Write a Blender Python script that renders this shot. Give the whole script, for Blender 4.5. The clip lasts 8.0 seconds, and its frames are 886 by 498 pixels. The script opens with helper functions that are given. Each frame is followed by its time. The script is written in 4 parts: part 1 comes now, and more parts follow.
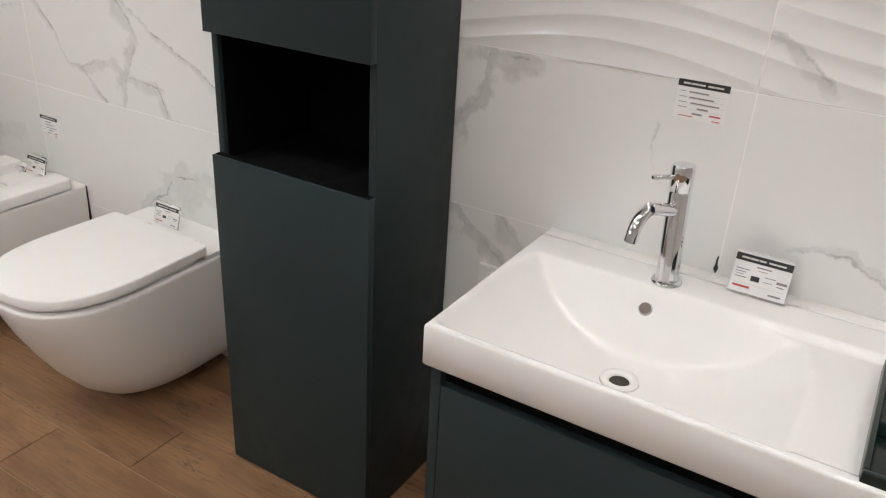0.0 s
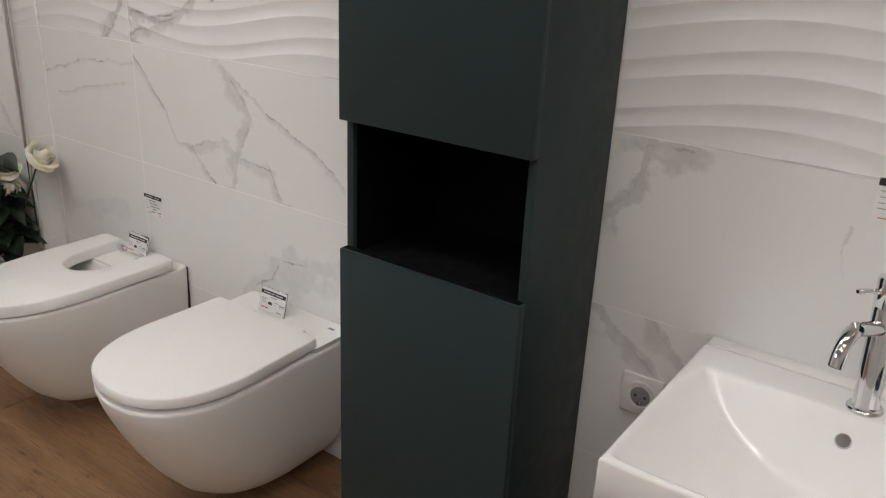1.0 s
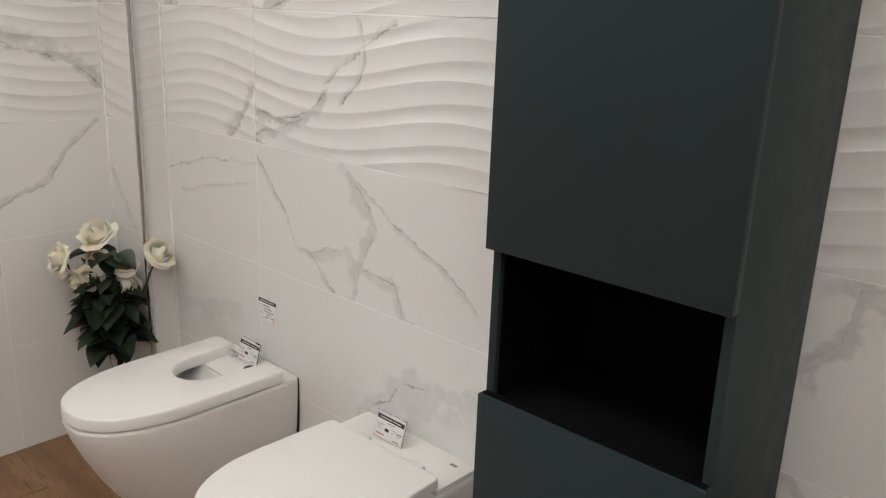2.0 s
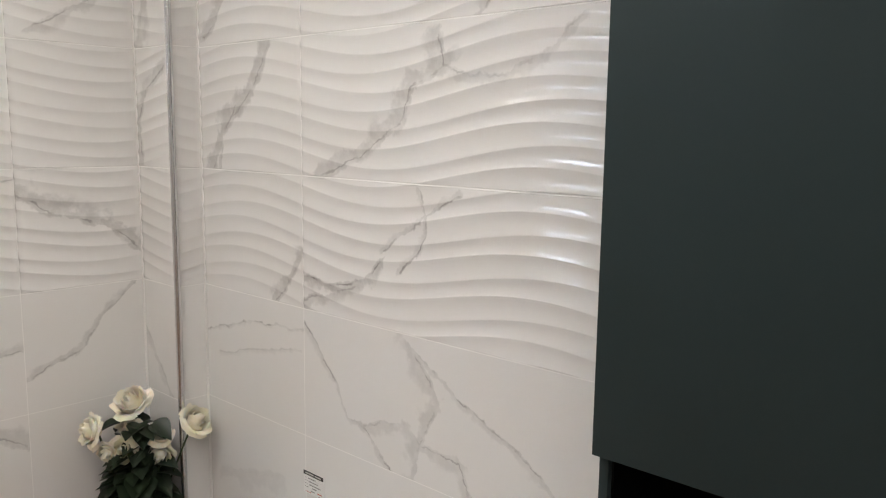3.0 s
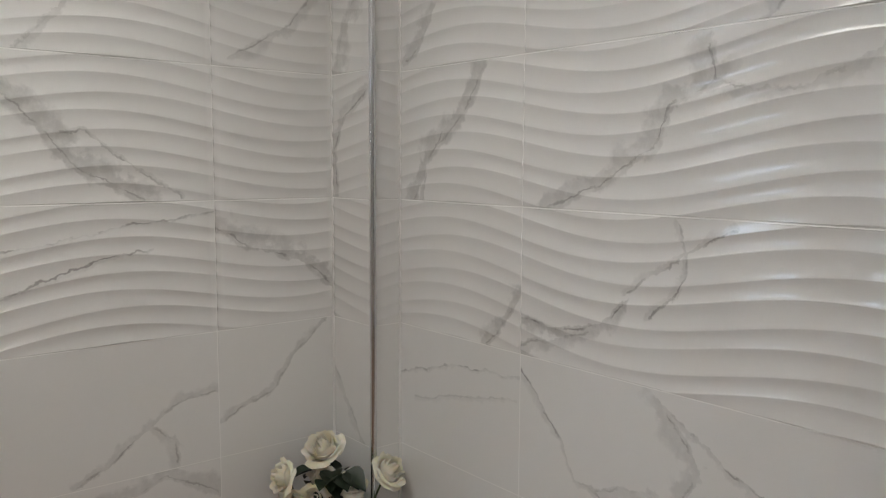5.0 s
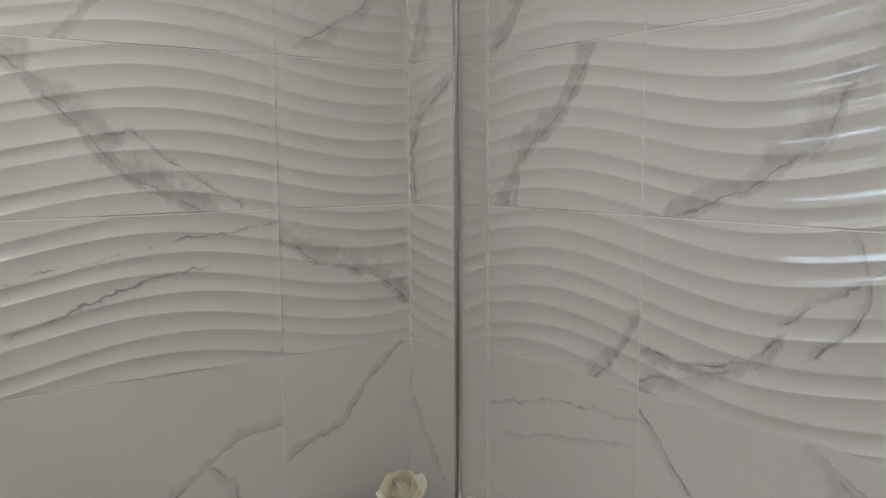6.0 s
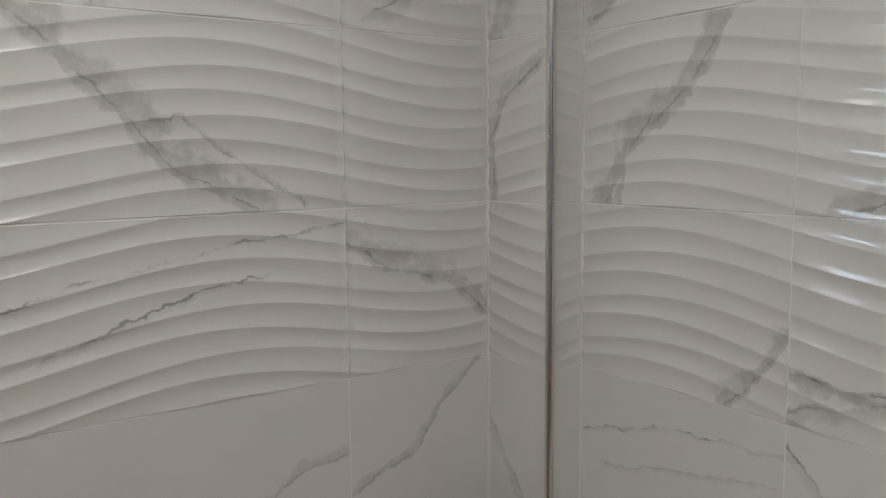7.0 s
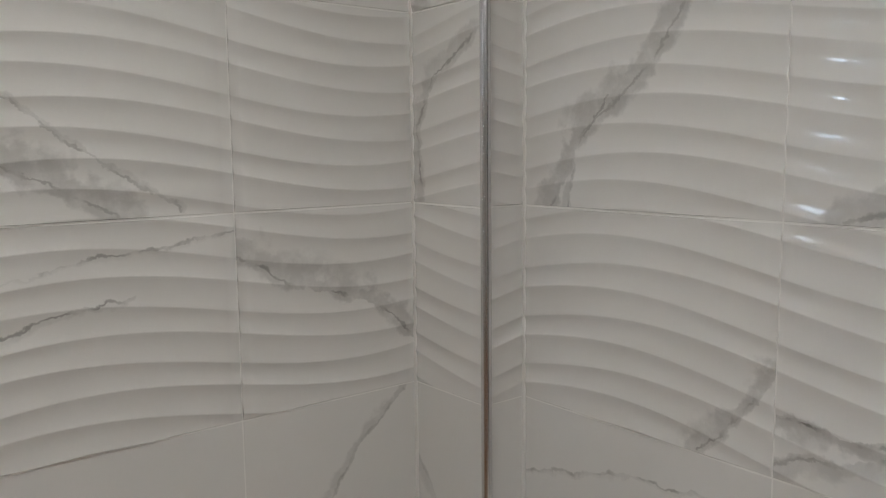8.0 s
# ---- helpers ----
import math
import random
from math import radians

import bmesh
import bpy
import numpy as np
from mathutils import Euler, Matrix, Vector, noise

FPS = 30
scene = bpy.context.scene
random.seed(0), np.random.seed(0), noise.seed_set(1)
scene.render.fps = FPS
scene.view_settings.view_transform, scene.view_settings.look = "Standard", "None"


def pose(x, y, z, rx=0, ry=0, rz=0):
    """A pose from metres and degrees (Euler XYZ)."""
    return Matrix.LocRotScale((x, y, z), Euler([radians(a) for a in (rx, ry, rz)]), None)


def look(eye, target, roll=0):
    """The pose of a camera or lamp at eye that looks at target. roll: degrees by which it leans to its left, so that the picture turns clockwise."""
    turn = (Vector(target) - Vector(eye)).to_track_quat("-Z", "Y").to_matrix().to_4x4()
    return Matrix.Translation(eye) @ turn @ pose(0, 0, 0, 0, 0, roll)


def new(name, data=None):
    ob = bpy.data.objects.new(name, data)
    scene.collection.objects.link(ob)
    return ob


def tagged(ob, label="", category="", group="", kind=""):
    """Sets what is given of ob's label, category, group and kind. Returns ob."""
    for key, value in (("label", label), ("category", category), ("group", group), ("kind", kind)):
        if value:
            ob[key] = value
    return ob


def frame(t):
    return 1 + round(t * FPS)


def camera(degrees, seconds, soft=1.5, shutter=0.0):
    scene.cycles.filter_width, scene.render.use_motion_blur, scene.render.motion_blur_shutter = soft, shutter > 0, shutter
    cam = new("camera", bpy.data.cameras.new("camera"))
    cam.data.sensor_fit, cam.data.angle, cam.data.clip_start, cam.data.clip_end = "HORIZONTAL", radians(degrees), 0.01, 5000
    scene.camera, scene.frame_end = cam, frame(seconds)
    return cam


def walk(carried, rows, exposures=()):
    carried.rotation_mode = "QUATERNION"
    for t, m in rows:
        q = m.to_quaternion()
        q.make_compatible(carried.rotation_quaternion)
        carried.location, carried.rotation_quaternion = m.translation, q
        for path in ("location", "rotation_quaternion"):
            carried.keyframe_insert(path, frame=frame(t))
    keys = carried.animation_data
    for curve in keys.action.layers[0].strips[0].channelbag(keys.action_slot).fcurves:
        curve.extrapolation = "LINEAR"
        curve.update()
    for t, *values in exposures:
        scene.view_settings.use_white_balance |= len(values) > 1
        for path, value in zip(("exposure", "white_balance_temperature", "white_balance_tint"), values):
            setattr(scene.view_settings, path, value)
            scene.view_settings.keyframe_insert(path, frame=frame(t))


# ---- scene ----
cam = camera(57.8, 8.0, soft=1.2)
PATH = [
    (0, (-0.21, 0.054, 1.314), (-1.119, 1.606, 0.44), 3.3),
    (0.2, (-0.266, 0.065, 1.321), (-1.184, 1.624, 0.468), 2.9),
    (0.5, (-0.319, 0.066, 1.315), (-1.254, 1.638, 0.507), 3.2),
    (1, (-0.431, 0.093, 1.316), (-1.493, 1.619, 0.579), 2.6),
    (1.5, (-0.549, 0.165, 1.331), (-1.717, 1.647, 0.669), 1.7),
    (2, (-0.637, 0.214, 1.344), (-1.931, 1.628, 0.777), 2.1),
    (2.2, (-0.667, 0.225, 1.364), (-1.989, 1.647, 0.887), 2.1),
    (3.3, (-0.856, 0.174, 1.456), (-2.2, 1.631, 1.188), 0.4),
    (3.5, (-0.88, 0.159, 1.457), (-2.232, 1.611, 1.201), 0.5),
    (4, (-0.973, 0.118, 1.438), (-2.349, 1.552, 1.215), 0.8),
    (4.5, (-1.048, 0.11, 1.424), (-2.508, 1.46, 1.211), 0.6),
    (6, (-1.402, 0.262, 1.436), (-3.033, 1.399, 1.219), -0.4),
    (6.5, (-1.568, 0.266, 1.436), (-3.21, 1.386, 1.212), -0.6),
    (7, (-1.694, 0.264, 1.432), (-3.332, 1.388, 1.199), -0.6),
    (7.5, (-1.789, 0.326, 1.423), (-3.423, 1.454, 1.182), -0.7),
    (8, (-1.887, 0.459, 1.429), (-3.443, 1.69, 1.181), -0.6),
]
EXPOSURES = [(0.0, 0.35, 6500, 12), (0.5, 0.15, 6500, 12), (1.0, 0.05, 6550, 12), (2.0, 0.16, 6620, 12), (3.5, 0.07, 6700, 12.5), (4.0, -0.16, 6700, 12.5),
             (4.5, -0.35, 6600, 11.5), (6.0, -0.66, 6500, 10), (7.0, -0.68, 6500, 10), (8.0, -0.63, 6500, 10)]
LAMP_WARM, FILL_COOL, SKY = 22.0, 21.0, 24.0
# two unseen panels added to even out the light over the corner
FILL_PANELS = [(-2.40, 0.25, 0.25, 0.5), (-1.95, 0.25, 0.25, 0.5)]
# unseen strips: some follow highlights in basin and tiles, the rest are added fill
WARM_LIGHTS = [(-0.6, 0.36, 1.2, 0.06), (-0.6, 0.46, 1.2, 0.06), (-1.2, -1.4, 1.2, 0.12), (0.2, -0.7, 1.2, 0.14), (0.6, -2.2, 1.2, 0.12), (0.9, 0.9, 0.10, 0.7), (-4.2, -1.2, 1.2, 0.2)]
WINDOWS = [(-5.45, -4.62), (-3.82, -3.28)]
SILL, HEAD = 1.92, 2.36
walk(cam, [(t, look(eye, target, roll)) for t, eye, target, roll in PATH], EXPOSURES)

# ---- light ----
world = bpy.data.worlds.new("world")
scene.world = world
world.use_nodes = True
world.node_tree.nodes["Background"].inputs[0].default_value = (0.62, 0.79, 1.0, 1)
world.node_tree.nodes["Background"].inputs[1].default_value = SKY

# plan of the corner, metres
WALL_Y = 1.41          # back wall
WALL_X = -3.06         # side wall
ROOM_X0, ROOM_X1, ROOM_Y0, CEIL = -6.4, 2.6, -3.7, 2.5
SIDE_Y0 = -0.01        # free end of the side wall
TILE_H, TILE_L = 1 / 3, 0.985
BOX_Y, BOX_X = 1.32, -2.866   # boxed-in pipes in the corner
JOINT = 0.0022


# ---- materials ----
def material(name, color=(0.8, 0.8, 0.8), rough=0.5, metal=0.0, coat=0.0, spec=0.5):
    m = bpy.data.materials.new(name)
    m.use_nodes = True
    b = m.node_tree.nodes["Principled BSDF"]
    b.inputs["Base Color"].default_value = (*color, 1)
    b.inputs["Roughness"].default_value = rough
    b.inputs["Metallic"].default_value = metal
    b.inputs["Coat Weight"].default_value = coat
    b.inputs["Coat Roughness"].default_value = 0.03
    b.inputs["Specular IOR Level"].default_value = spec
    return m


def node(m, kind, **inputs):
    n = m.node_tree.nodes.new(kind)
    for k, v in inputs.items():
        n.inputs[k.replace("_", " ")].default_value = v
    return n


def link(m, a, b):
    m.node_tree.links.new(a, b)


def bsdf(m):
    return m.node_tree.nodes["Principled BSDF"]


def math_node(m, op, a, b=None, c=None, clamp=False):
    n = m.node_tree.nodes.new("ShaderNodeMath")
    n.operation, n.use_clamp = op, clamp
    for i, v in enumerate((a, b, c)):
        if v is None:
            continue
        if isinstance(v, (int, float)):
            n.inputs[i].default_value = v
        else:
            link(m, v, n.inputs[i])
    return n.outputs[0]


def vec_node(m, op, a, b=None):
    n = m.node_tree.nodes.new("ShaderNodeVectorMath")
    n.operation = op
    for i, v in enumerate((a, b)):
        if v is None:
            continue
        if isinstance(v, (tuple, list)):
            n.inputs[i].default_value = v
        elif isinstance(v, (int, float)):
            n.inputs["Scale"].default_value = v
        else:
            link(m, v, n.inputs["Scale"] if op == "SCALE" and i == 1 else n.inputs[i])
    return n.outputs["Value"] if op in ("DOT_PRODUCT", "LENGTH") else n.outputs["Vector"]


def coords(m, out="Object"):
    return node(m, "ShaderNodeTexCoord").outputs[out]


def noise_node(m, vector, scale, detail=4.0, rough=0.55, out="Fac"):
    n = node(m, "ShaderNodeTexNoise", Scale=scale, Detail=detail, Roughness=rough)
    link(m, vector, n.inputs["Vector"])
    return n.outputs[out]


def remap(m, value, a, b, c=0.0, d=1.0, smooth=True):
    n = m.node_tree.nodes.new("ShaderNodeMapRange")
    n.interpolation_type = "SMOOTHSTEP" if smooth else "LINEAR"
    link(m, value, n.inputs[0])
    for i, v in enumerate((a, b, c, d)):
        if isinstance(v, (int, float)):
            n.inputs[i + 1].default_value = v
        else:
            link(m, v, n.inputs[i + 1])
    return n.outputs[0]


def mix_color(m, fac, a, b):
    n = m.node_tree.nodes.new("ShaderNodeMix")
    n.data_type = "RGBA"
    for v, s in ((fac, 0), (a, 6), (b, 7)):
        if isinstance(v, tuple):
            n.inputs[s].default_value = (*v, 1)
        elif isinstance(v, (int, float)):
            n.inputs[s].default_value = v
        else:
            link(m, v, n.inputs[s])
    return n.outputs[2]


def bump(m, height, strength, distance):
    n = node(m, "ShaderNodeBump", Strength=strength, Distance=distance)
    link(m, height, n.inputs["Height"])
    link(m, n.outputs[0], bsdf(m).inputs["Normal"])


WHITE_TILE = (0.80, 0.79, 0.775)


def marble(name, veins=(), seed=0.0, rough=0.05):
    """Glazed marble print. A vein: points (u, v) on the tile, its soft width on one side, how grey it is, how dark its line is."""
    m = material(name, WHITE_TILE, rough)
    flat = vec_node(m, "MULTIPLY", coords(m), (1, 0, 1))
    far = vec_node(m, "ADD", flat, (seed, 0, seed * 0.7))
    # two scales of wander
    w1 = vec_node(m, "SUBTRACT", noise_node(m, far, 9, 5, 0.6, "Color"), (0.5, 0.5, 0.5))
    w2 = vec_node(m, "SUBTRACT", noise_node(m, far, 45, 3, 0.6, "Color"), (0.5, 0.5, 0.5))
    p = vec_node(m, "ADD", flat, vec_node(m, "SCALE", w1, 0.042))
    p = vec_node(m, "ADD", p, vec_node(m, "SCALE", w2, 0.015))
    w3 = vec_node(m, "SUBTRACT", noise_node(m, far, 150, 2, 0.5, "Color"), (0.5, 0.5, 0.5))
    p = vec_node(m, "ADD", p, vec_node(m, "SCALE", w3, 0.005))
    p = vec_node(m, "MULTIPLY", p, (1, 0, 1))
    patch = noise_node(m, far, 13, 4)
    crackle = noise_node(m, far, 30, 5, 0.65)
    cloud = remap(m, noise_node(m, far, 2.2, 5, 0.6), 0.58, 0.85, 0, 0.06)
    grey, dark = cloud, None
    for points, width, soft, line in veins:
        d_all = b_all = None
        for (ax, az), (bx, bz) in zip(points, points[1:]):
            ex, ez = bx - ax, bz - az
            ll = ex * ex + ez * ez
            pa = vec_node(m, "SUBTRACT", p, (ax, 0, az))
            h = math_node(m, "MULTIPLY", vec_node(m, "DOT_PRODUCT", pa, (ex, 0, ez)), 1 / ll, clamp=True)
            q = vec_node(m, "SUBTRACT", pa, scaled(m, (ex, 0, ez), h))
            d = vec_node(m, "LENGTH", q)
            side = vec_node(m, "DOT_PRODUCT", pa, (ez / ll ** 0.5, 0, -ex / ll ** 0.5))
            b = math_node(m, "ADD", d, math_node(m, "MULTIPLY", math_node(m, "MAXIMUM", math_node(m, "MULTIPLY", side, -1.0), 0.0), 2.2))
            d_all = d if d_all is None else math_node(m, "MINIMUM", d_all, d)
            b_all = b if b_all is None else math_node(m, "MINIMUM", b_all, b)
        reach = remap(m, patch, 0.3, 0.7, 0.25 * width, 1.3 * width)
        band = remap(m, b_all, math_node(m, "MULTIPLY", reach, 0.45), reach, soft * 1.2, 0.0)
        band = math_node(m, "MULTIPLY", band, remap(m, crackle, 0.3, 0.6, 0.45, 1.0))
        grey = math_node(m, "MAXIMUM", grey, band)
        thin = remap(m, d_all, 0.0008, remap(m, crackle, 0.4, 0.75, 0.0025, 0.0065), line * 0.88, 0.0)
        thin = math_node(m, "MULTIPLY", thin, remap(m, patch, 0.42, 0.60, 0.0, 1.0))
        dark = thin if dark is None else math_node(m, "MAXIMUM", dark, thin)
    c = mix_color(m, grey, WHITE_TILE, (0.44, 0.43, 0.42))
    if dark is not None:
        c = mix_color(m, dark, c, (0.20, 0.19, 0.185))
    link(m, c, bsdf(m).inputs["Base Color"])
    bump(m, noise_node(m, flat, 260, 2), 0.05, 0.0006)
    return m


def scaled(m, v, factor):
    n = m.node_tree.nodes.new("ShaderNodeVectorMath")
    n.operation = "SCALE"
    n.inputs[0].default_value = v
    link(m, factor, n.inputs["Scale"])
    return n.outputs["Vector"]


def mottled(name, color, rough, amount=0.06, scale=6.0, metal=0.0, grain=0.0, grain_scale=300.0, coat=0.0, spec=0.5):
    m = material(name, color, rough, metal, coat, spec)
    o = coords(m)
    n1 = noise_node(m, o, scale, 5)
    lo = tuple(c * (1 - amount) for c in color)
    hi = tuple(min(1, c * (1 + amount)) for c in color)
    link(m, mix_color(m, n1, lo, hi), bsdf(m).inputs["Base Color"])
    if grain:
        link(m, remap(m, noise_node(m, o, scale * 4, 4), 0.3, 0.7, rough * 0.92, rough * 1.08), bsdf(m).inputs["Roughness"])
    if grain:
        bump(m, noise_node(m, o, grain_scale, 3), grain, 0.0008)
    return m


M_GROUT = mottled("white_grout", (0.87, 0.86, 0.84), 0.7, 0.04, 30, grain=0.3, grain_scale=500)
M_FLOOR_JOINT = mottled("brown_floor_grout", (0.36, 0.25, 0.17), 0.7, 0.05, 30, grain=0.3, grain_scale=500)
M_PLASTER = mottled("painted_plaster", (0.74, 0.73, 0.71), 0.75, 0.03, 3, grain=0.15, grain_scale=160)
M_CERAMIC = mottled("white_glazed_ceramic", (0.83, 0.82, 0.805), 0.025, 0.012, 4)
M_MATT = mottled("satin_white_ceramic", (0.80, 0.785, 0.765), 0.32, 0.012, 4)
M_LID = mottled("white_duroplast", (0.81, 0.795, 0.775), 0.30, 0.012, 5)
M_GREEN = mottled("dark_green_lacquer", (0.025, 0.038, 0.040), 0.46, 0.04, 7, grain=0.12, grain_scale=420, spec=0.16)
M_GREEN_GLOSS = mottled("dark_green_plastic", (0.012, 0.022, 0.020), 0.22, 0.1, 9)
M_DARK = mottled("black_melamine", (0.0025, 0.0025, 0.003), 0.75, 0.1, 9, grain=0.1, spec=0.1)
M_CHROME = material("chrome", (0.82, 0.83, 0.85), 0.06, 1.0)
M_STEEL = mottled("bright_steel_trim", (0.70, 0.70, 0.71), 0.22, 0.03, 20, metal=1.0)
M_RUBBER = material("black_rubber", (0.015, 0.015, 0.015), 0.7)
M_CARD = mottled("white_card", (0.80, 0.79, 0.78), 0.5, 0.02, 20)
M_INK = material("black_ink", (0.025, 0.022, 0.022), 0.5)
M_PALE = material("pale_ink", (0.62, 0.60, 0.58), 0.5)
M_GREY_INK = material("grey_ink", (0.26, 0.25, 0.25), 0.5)
M_RED_INK = material("red_ink", (0.55, 0.08, 0.06), 0.5)
M_SOCKET = mottled("white_plastic", (0.78, 0.77, 0.75), 0.3, 0.02, 9)
# holes are solid discs; this dark colour stands for the shade inside
M_HOLE_SHADE = material("hole_shade", (0.035, 0.026, 0.020), 0.6)
M_SEAL = mottled("white_sealant", (0.84, 0.83, 0.81), 0.45, 0.03, 40)
M_STEM = mottled("green_stem", (0.035, 0.06, 0.02), 0.55, 0.2, 20)

M_GLASS = material("clear_glass", (1, 1, 1), 0.0)
bsdf(M_GLASS).inputs["Transmission Weight"].default_value = 1.0
bsdf(M_GLASS).inputs["IOR"].default_value = 1.46
M_ACRYLIC = material("clear_acrylic", (1, 1, 1), 0.03)
bsdf(M_ACRYLIC).inputs["Transmission Weight"].default_value = 1.0
bsdf(M_ACRYLIC).inputs["IOR"].default_value = 1.3


def wood():
    m = material("oak_look_plank", (0.3, 0.2, 0.12), 0.42)
    o = coords(m)
    info = node(m, "ShaderNodeObjectInfo").outputs["Random"]
    shift = node(m, "ShaderNodeCombineXYZ")
    link(m, math_node(m, "MULTIPLY", info, 37.0), shift.inputs[0])
    link(m, math_node(m, "MULTIPLY", info, 19.0), shift.inputs[1])
    o = vec_node(m, "ADD", o, shift.outputs[0])
    long = vec_node(m, "MULTIPLY", o, (1.0, 9.0, 1.0))
    broad = noise_node(m, vec_node(m, "MULTIPLY", o, (1.0, 4.0, 1.0)), 3.0, 5)
    fine = noise_node(m, vec_node(m, "MULTIPLY", o, (1.0, 14.0, 1.0)), 11.0, 6, 0.65)
    c = mix_color(m, remap(m, broad, 0.32, 0.68), (0.185, 0.095, 0.046), (0.300, 0.168, 0.085))
    c = mix_color(m, remap(m, fine, 0.45, 0.7, 0, 0.5), c, (0.125, 0.062, 0.029))
    crack = noise_node(m, long, 7.0, 3, 0.5)
    gate = remap(m, noise_node(m, vec_node(m, "MULTIPLY", o, (1.0, 2.0, 1.0)), 5.0, 2), 0.55, 0.62)
    thin = math_node(m, "MULTIPLY", remap(m, math_node(m, "ABSOLUTE", math_node(m, "SUBTRACT", crack, 0.5)), 0.004, 0.02, 0.75, 0.0), gate)
    c = mix_color(m, thin, c, (0.045, 0.025, 0.014))
    c = mix_color(m, math_node(m, "MULTIPLY", info, 0.22), c, (0.20, 0.11, 0.06))
    link(m, c, bsdf(m).inputs["Base Color"])
    link(m, remap(m, fine, 0.3, 0.7, 0.36, 0.52), bsdf(m).inputs["Roughness"])
    bump(m, math_node(m, "SUBTRACT", fine, thin), 0.25, 0.001)
    return m


def petal():
    m = material("cream_petal", (0.80, 0.74, 0.58), 0.6)
    o = coords(m)
    n = noise_node(m, o, 30, 4)
    link(m, mix_color(m, remap(m, n, 0.35, 0.7), (0.94, 0.905, 0.80), (0.91, 0.835, 0.66)), bsdf(m).inputs["Base Color"])
    bsdf(m).inputs["Subsurface Weight"].default_value = 0.35
    bsdf(m).inputs["Subsurface Radius"].default_value = (0.01, 0.008, 0.005)
    bump(m, noise_node(m, o, 120, 3), 0.3, 0.001)
    return m


def leaf_material():
    m = material("dark_green_leaf", (0.02, 0.04, 0.016), 0.45)
    n = noise_node(m, coords(m), 25, 4)
    link(m, mix_color(m, n, (0.006, 0.012, 0.006), (0.022, 0.038, 0.018)), bsdf(m).inputs["Base Color"])
    bump(m, noise_node(m, coords(m), 90, 2), 0.3, 0.001)
    return m


M_WOOD = wood()
M_PETAL = petal()
M_LEAF = leaf_material()


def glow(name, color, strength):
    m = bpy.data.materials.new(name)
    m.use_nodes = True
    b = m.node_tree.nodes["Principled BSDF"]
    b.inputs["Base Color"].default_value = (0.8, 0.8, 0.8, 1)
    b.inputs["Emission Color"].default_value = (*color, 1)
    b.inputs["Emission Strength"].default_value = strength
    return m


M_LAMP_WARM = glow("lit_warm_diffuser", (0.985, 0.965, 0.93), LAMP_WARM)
M_FILL_COOL = glow("lit_fill_diffuser", (0.962, 0.966, 0.911), FILL_COOL)


from mathutils.geometry import tessellate_polygon


# ---- mesh helpers ----
def smooth_mesh(bm, angle=40):
    for f in bm.faces:
        f.smooth = True
    for e in bm.edges:
        if len(e.link_faces) == 2 and e.calc_face_angle(0) > radians(angle):
            e.smooth = False


def part(name, bm, mat, parent=None, label="", angle=40):
    me = bpy.data.meshes.new(name)
    bmesh.ops.recalc_face_normals(bm, faces=bm.faces)
    smooth_mesh(bm, angle)
    bm.to_mesh(me)
    bm.free()
    for m in (mat if isinstance(mat, (list, tuple)) else [mat]):
        me.materials.append(m)
    ob = new(name, me)
    if parent is not None:
        ob.parent = parent
    if label:
        ob["label"] = label
    return ob


def box(x0, x1, y0, y1, z0, z1, bevel=0.0, seg=2, bm=None):
    own = bm or bmesh.new()
    r = bmesh.ops.create_cube(own, size=1)
    bmesh.ops.scale(own, vec=(x1 - x0, y1 - y0, z1 - z0), verts=r["verts"])
    bmesh.ops.translate(own, vec=((x0 + x1) / 2, (y0 + y1) / 2, (z0 + z1) / 2), verts=r["verts"])
    if bevel:
        es = list({e for v in r["verts"] for e in v.link_edges})
        bmesh.ops.bevel(own, geom=es, offset=bevel, segments=seg, profile=0.5, affect="EDGES")
    return own


def loft(rings, close_ends=True, bm=None):
    own = bm or bmesh.new()
    rows = [[own.verts.new(p) for p in ring] for ring in rings]
    n = len(rows[0])
    for a, b in zip(rows, rows[1:]):
        for i in range(n):
            own.faces.new((a[i], a[(i + 1) % n], b[(i + 1) % n], b[i]))
    if close_ends:
        own.faces.new(rows[0])
        own.faces.new(rows[-1])
    return own


def tube(path, radii, sides=12, bm=None):
    """A round tube along a path."""
    pts = [Vector(p) for p in path]
    rings = []
    ref = Vector((0.31, 0.87, 0.12))
    for i, p in enumerate(pts):
        d = (pts[min(i + 1, len(pts) - 1)] - pts[max(i - 1, 0)]).normalized()
        a = d.cross(ref).normalized()
        b = d.cross(a)
        r = radii[i] if isinstance(radii, (list, tuple)) else radii
        rings.append([p + a * r * math.cos(2 * math.pi * k / sides) + b * r * math.sin(2 * math.pi * k / sides) for k in range(sides)])
    return loft(rings, True, bm)


def lathe(profile, sides=32, centre=(0, 0, 0), bm=None):
    cx, cy, cz = centre
    rings = [[(cx + r * math.cos(2 * math.pi * k / sides), cy + r * math.sin(2 * math.pi * k / sides), cz + z) for k in range(sides)] for r, z in profile]
    return loft(rings, True, bm)


def thing(name, label, category, group="", kind="", at=(0, 0, 0)):
    ob = new(name)
    ob.location = at
    return tagged(ob, label, category, group, kind)


# ---- structure ----
def slab(name, x0, x1, y0, y1, z0, z1, mat, label, category):
    ob = part(name, box(x0, x1, y0, y1, z0, z1), mat)
    return tagged(ob, label, category, kind="structure")


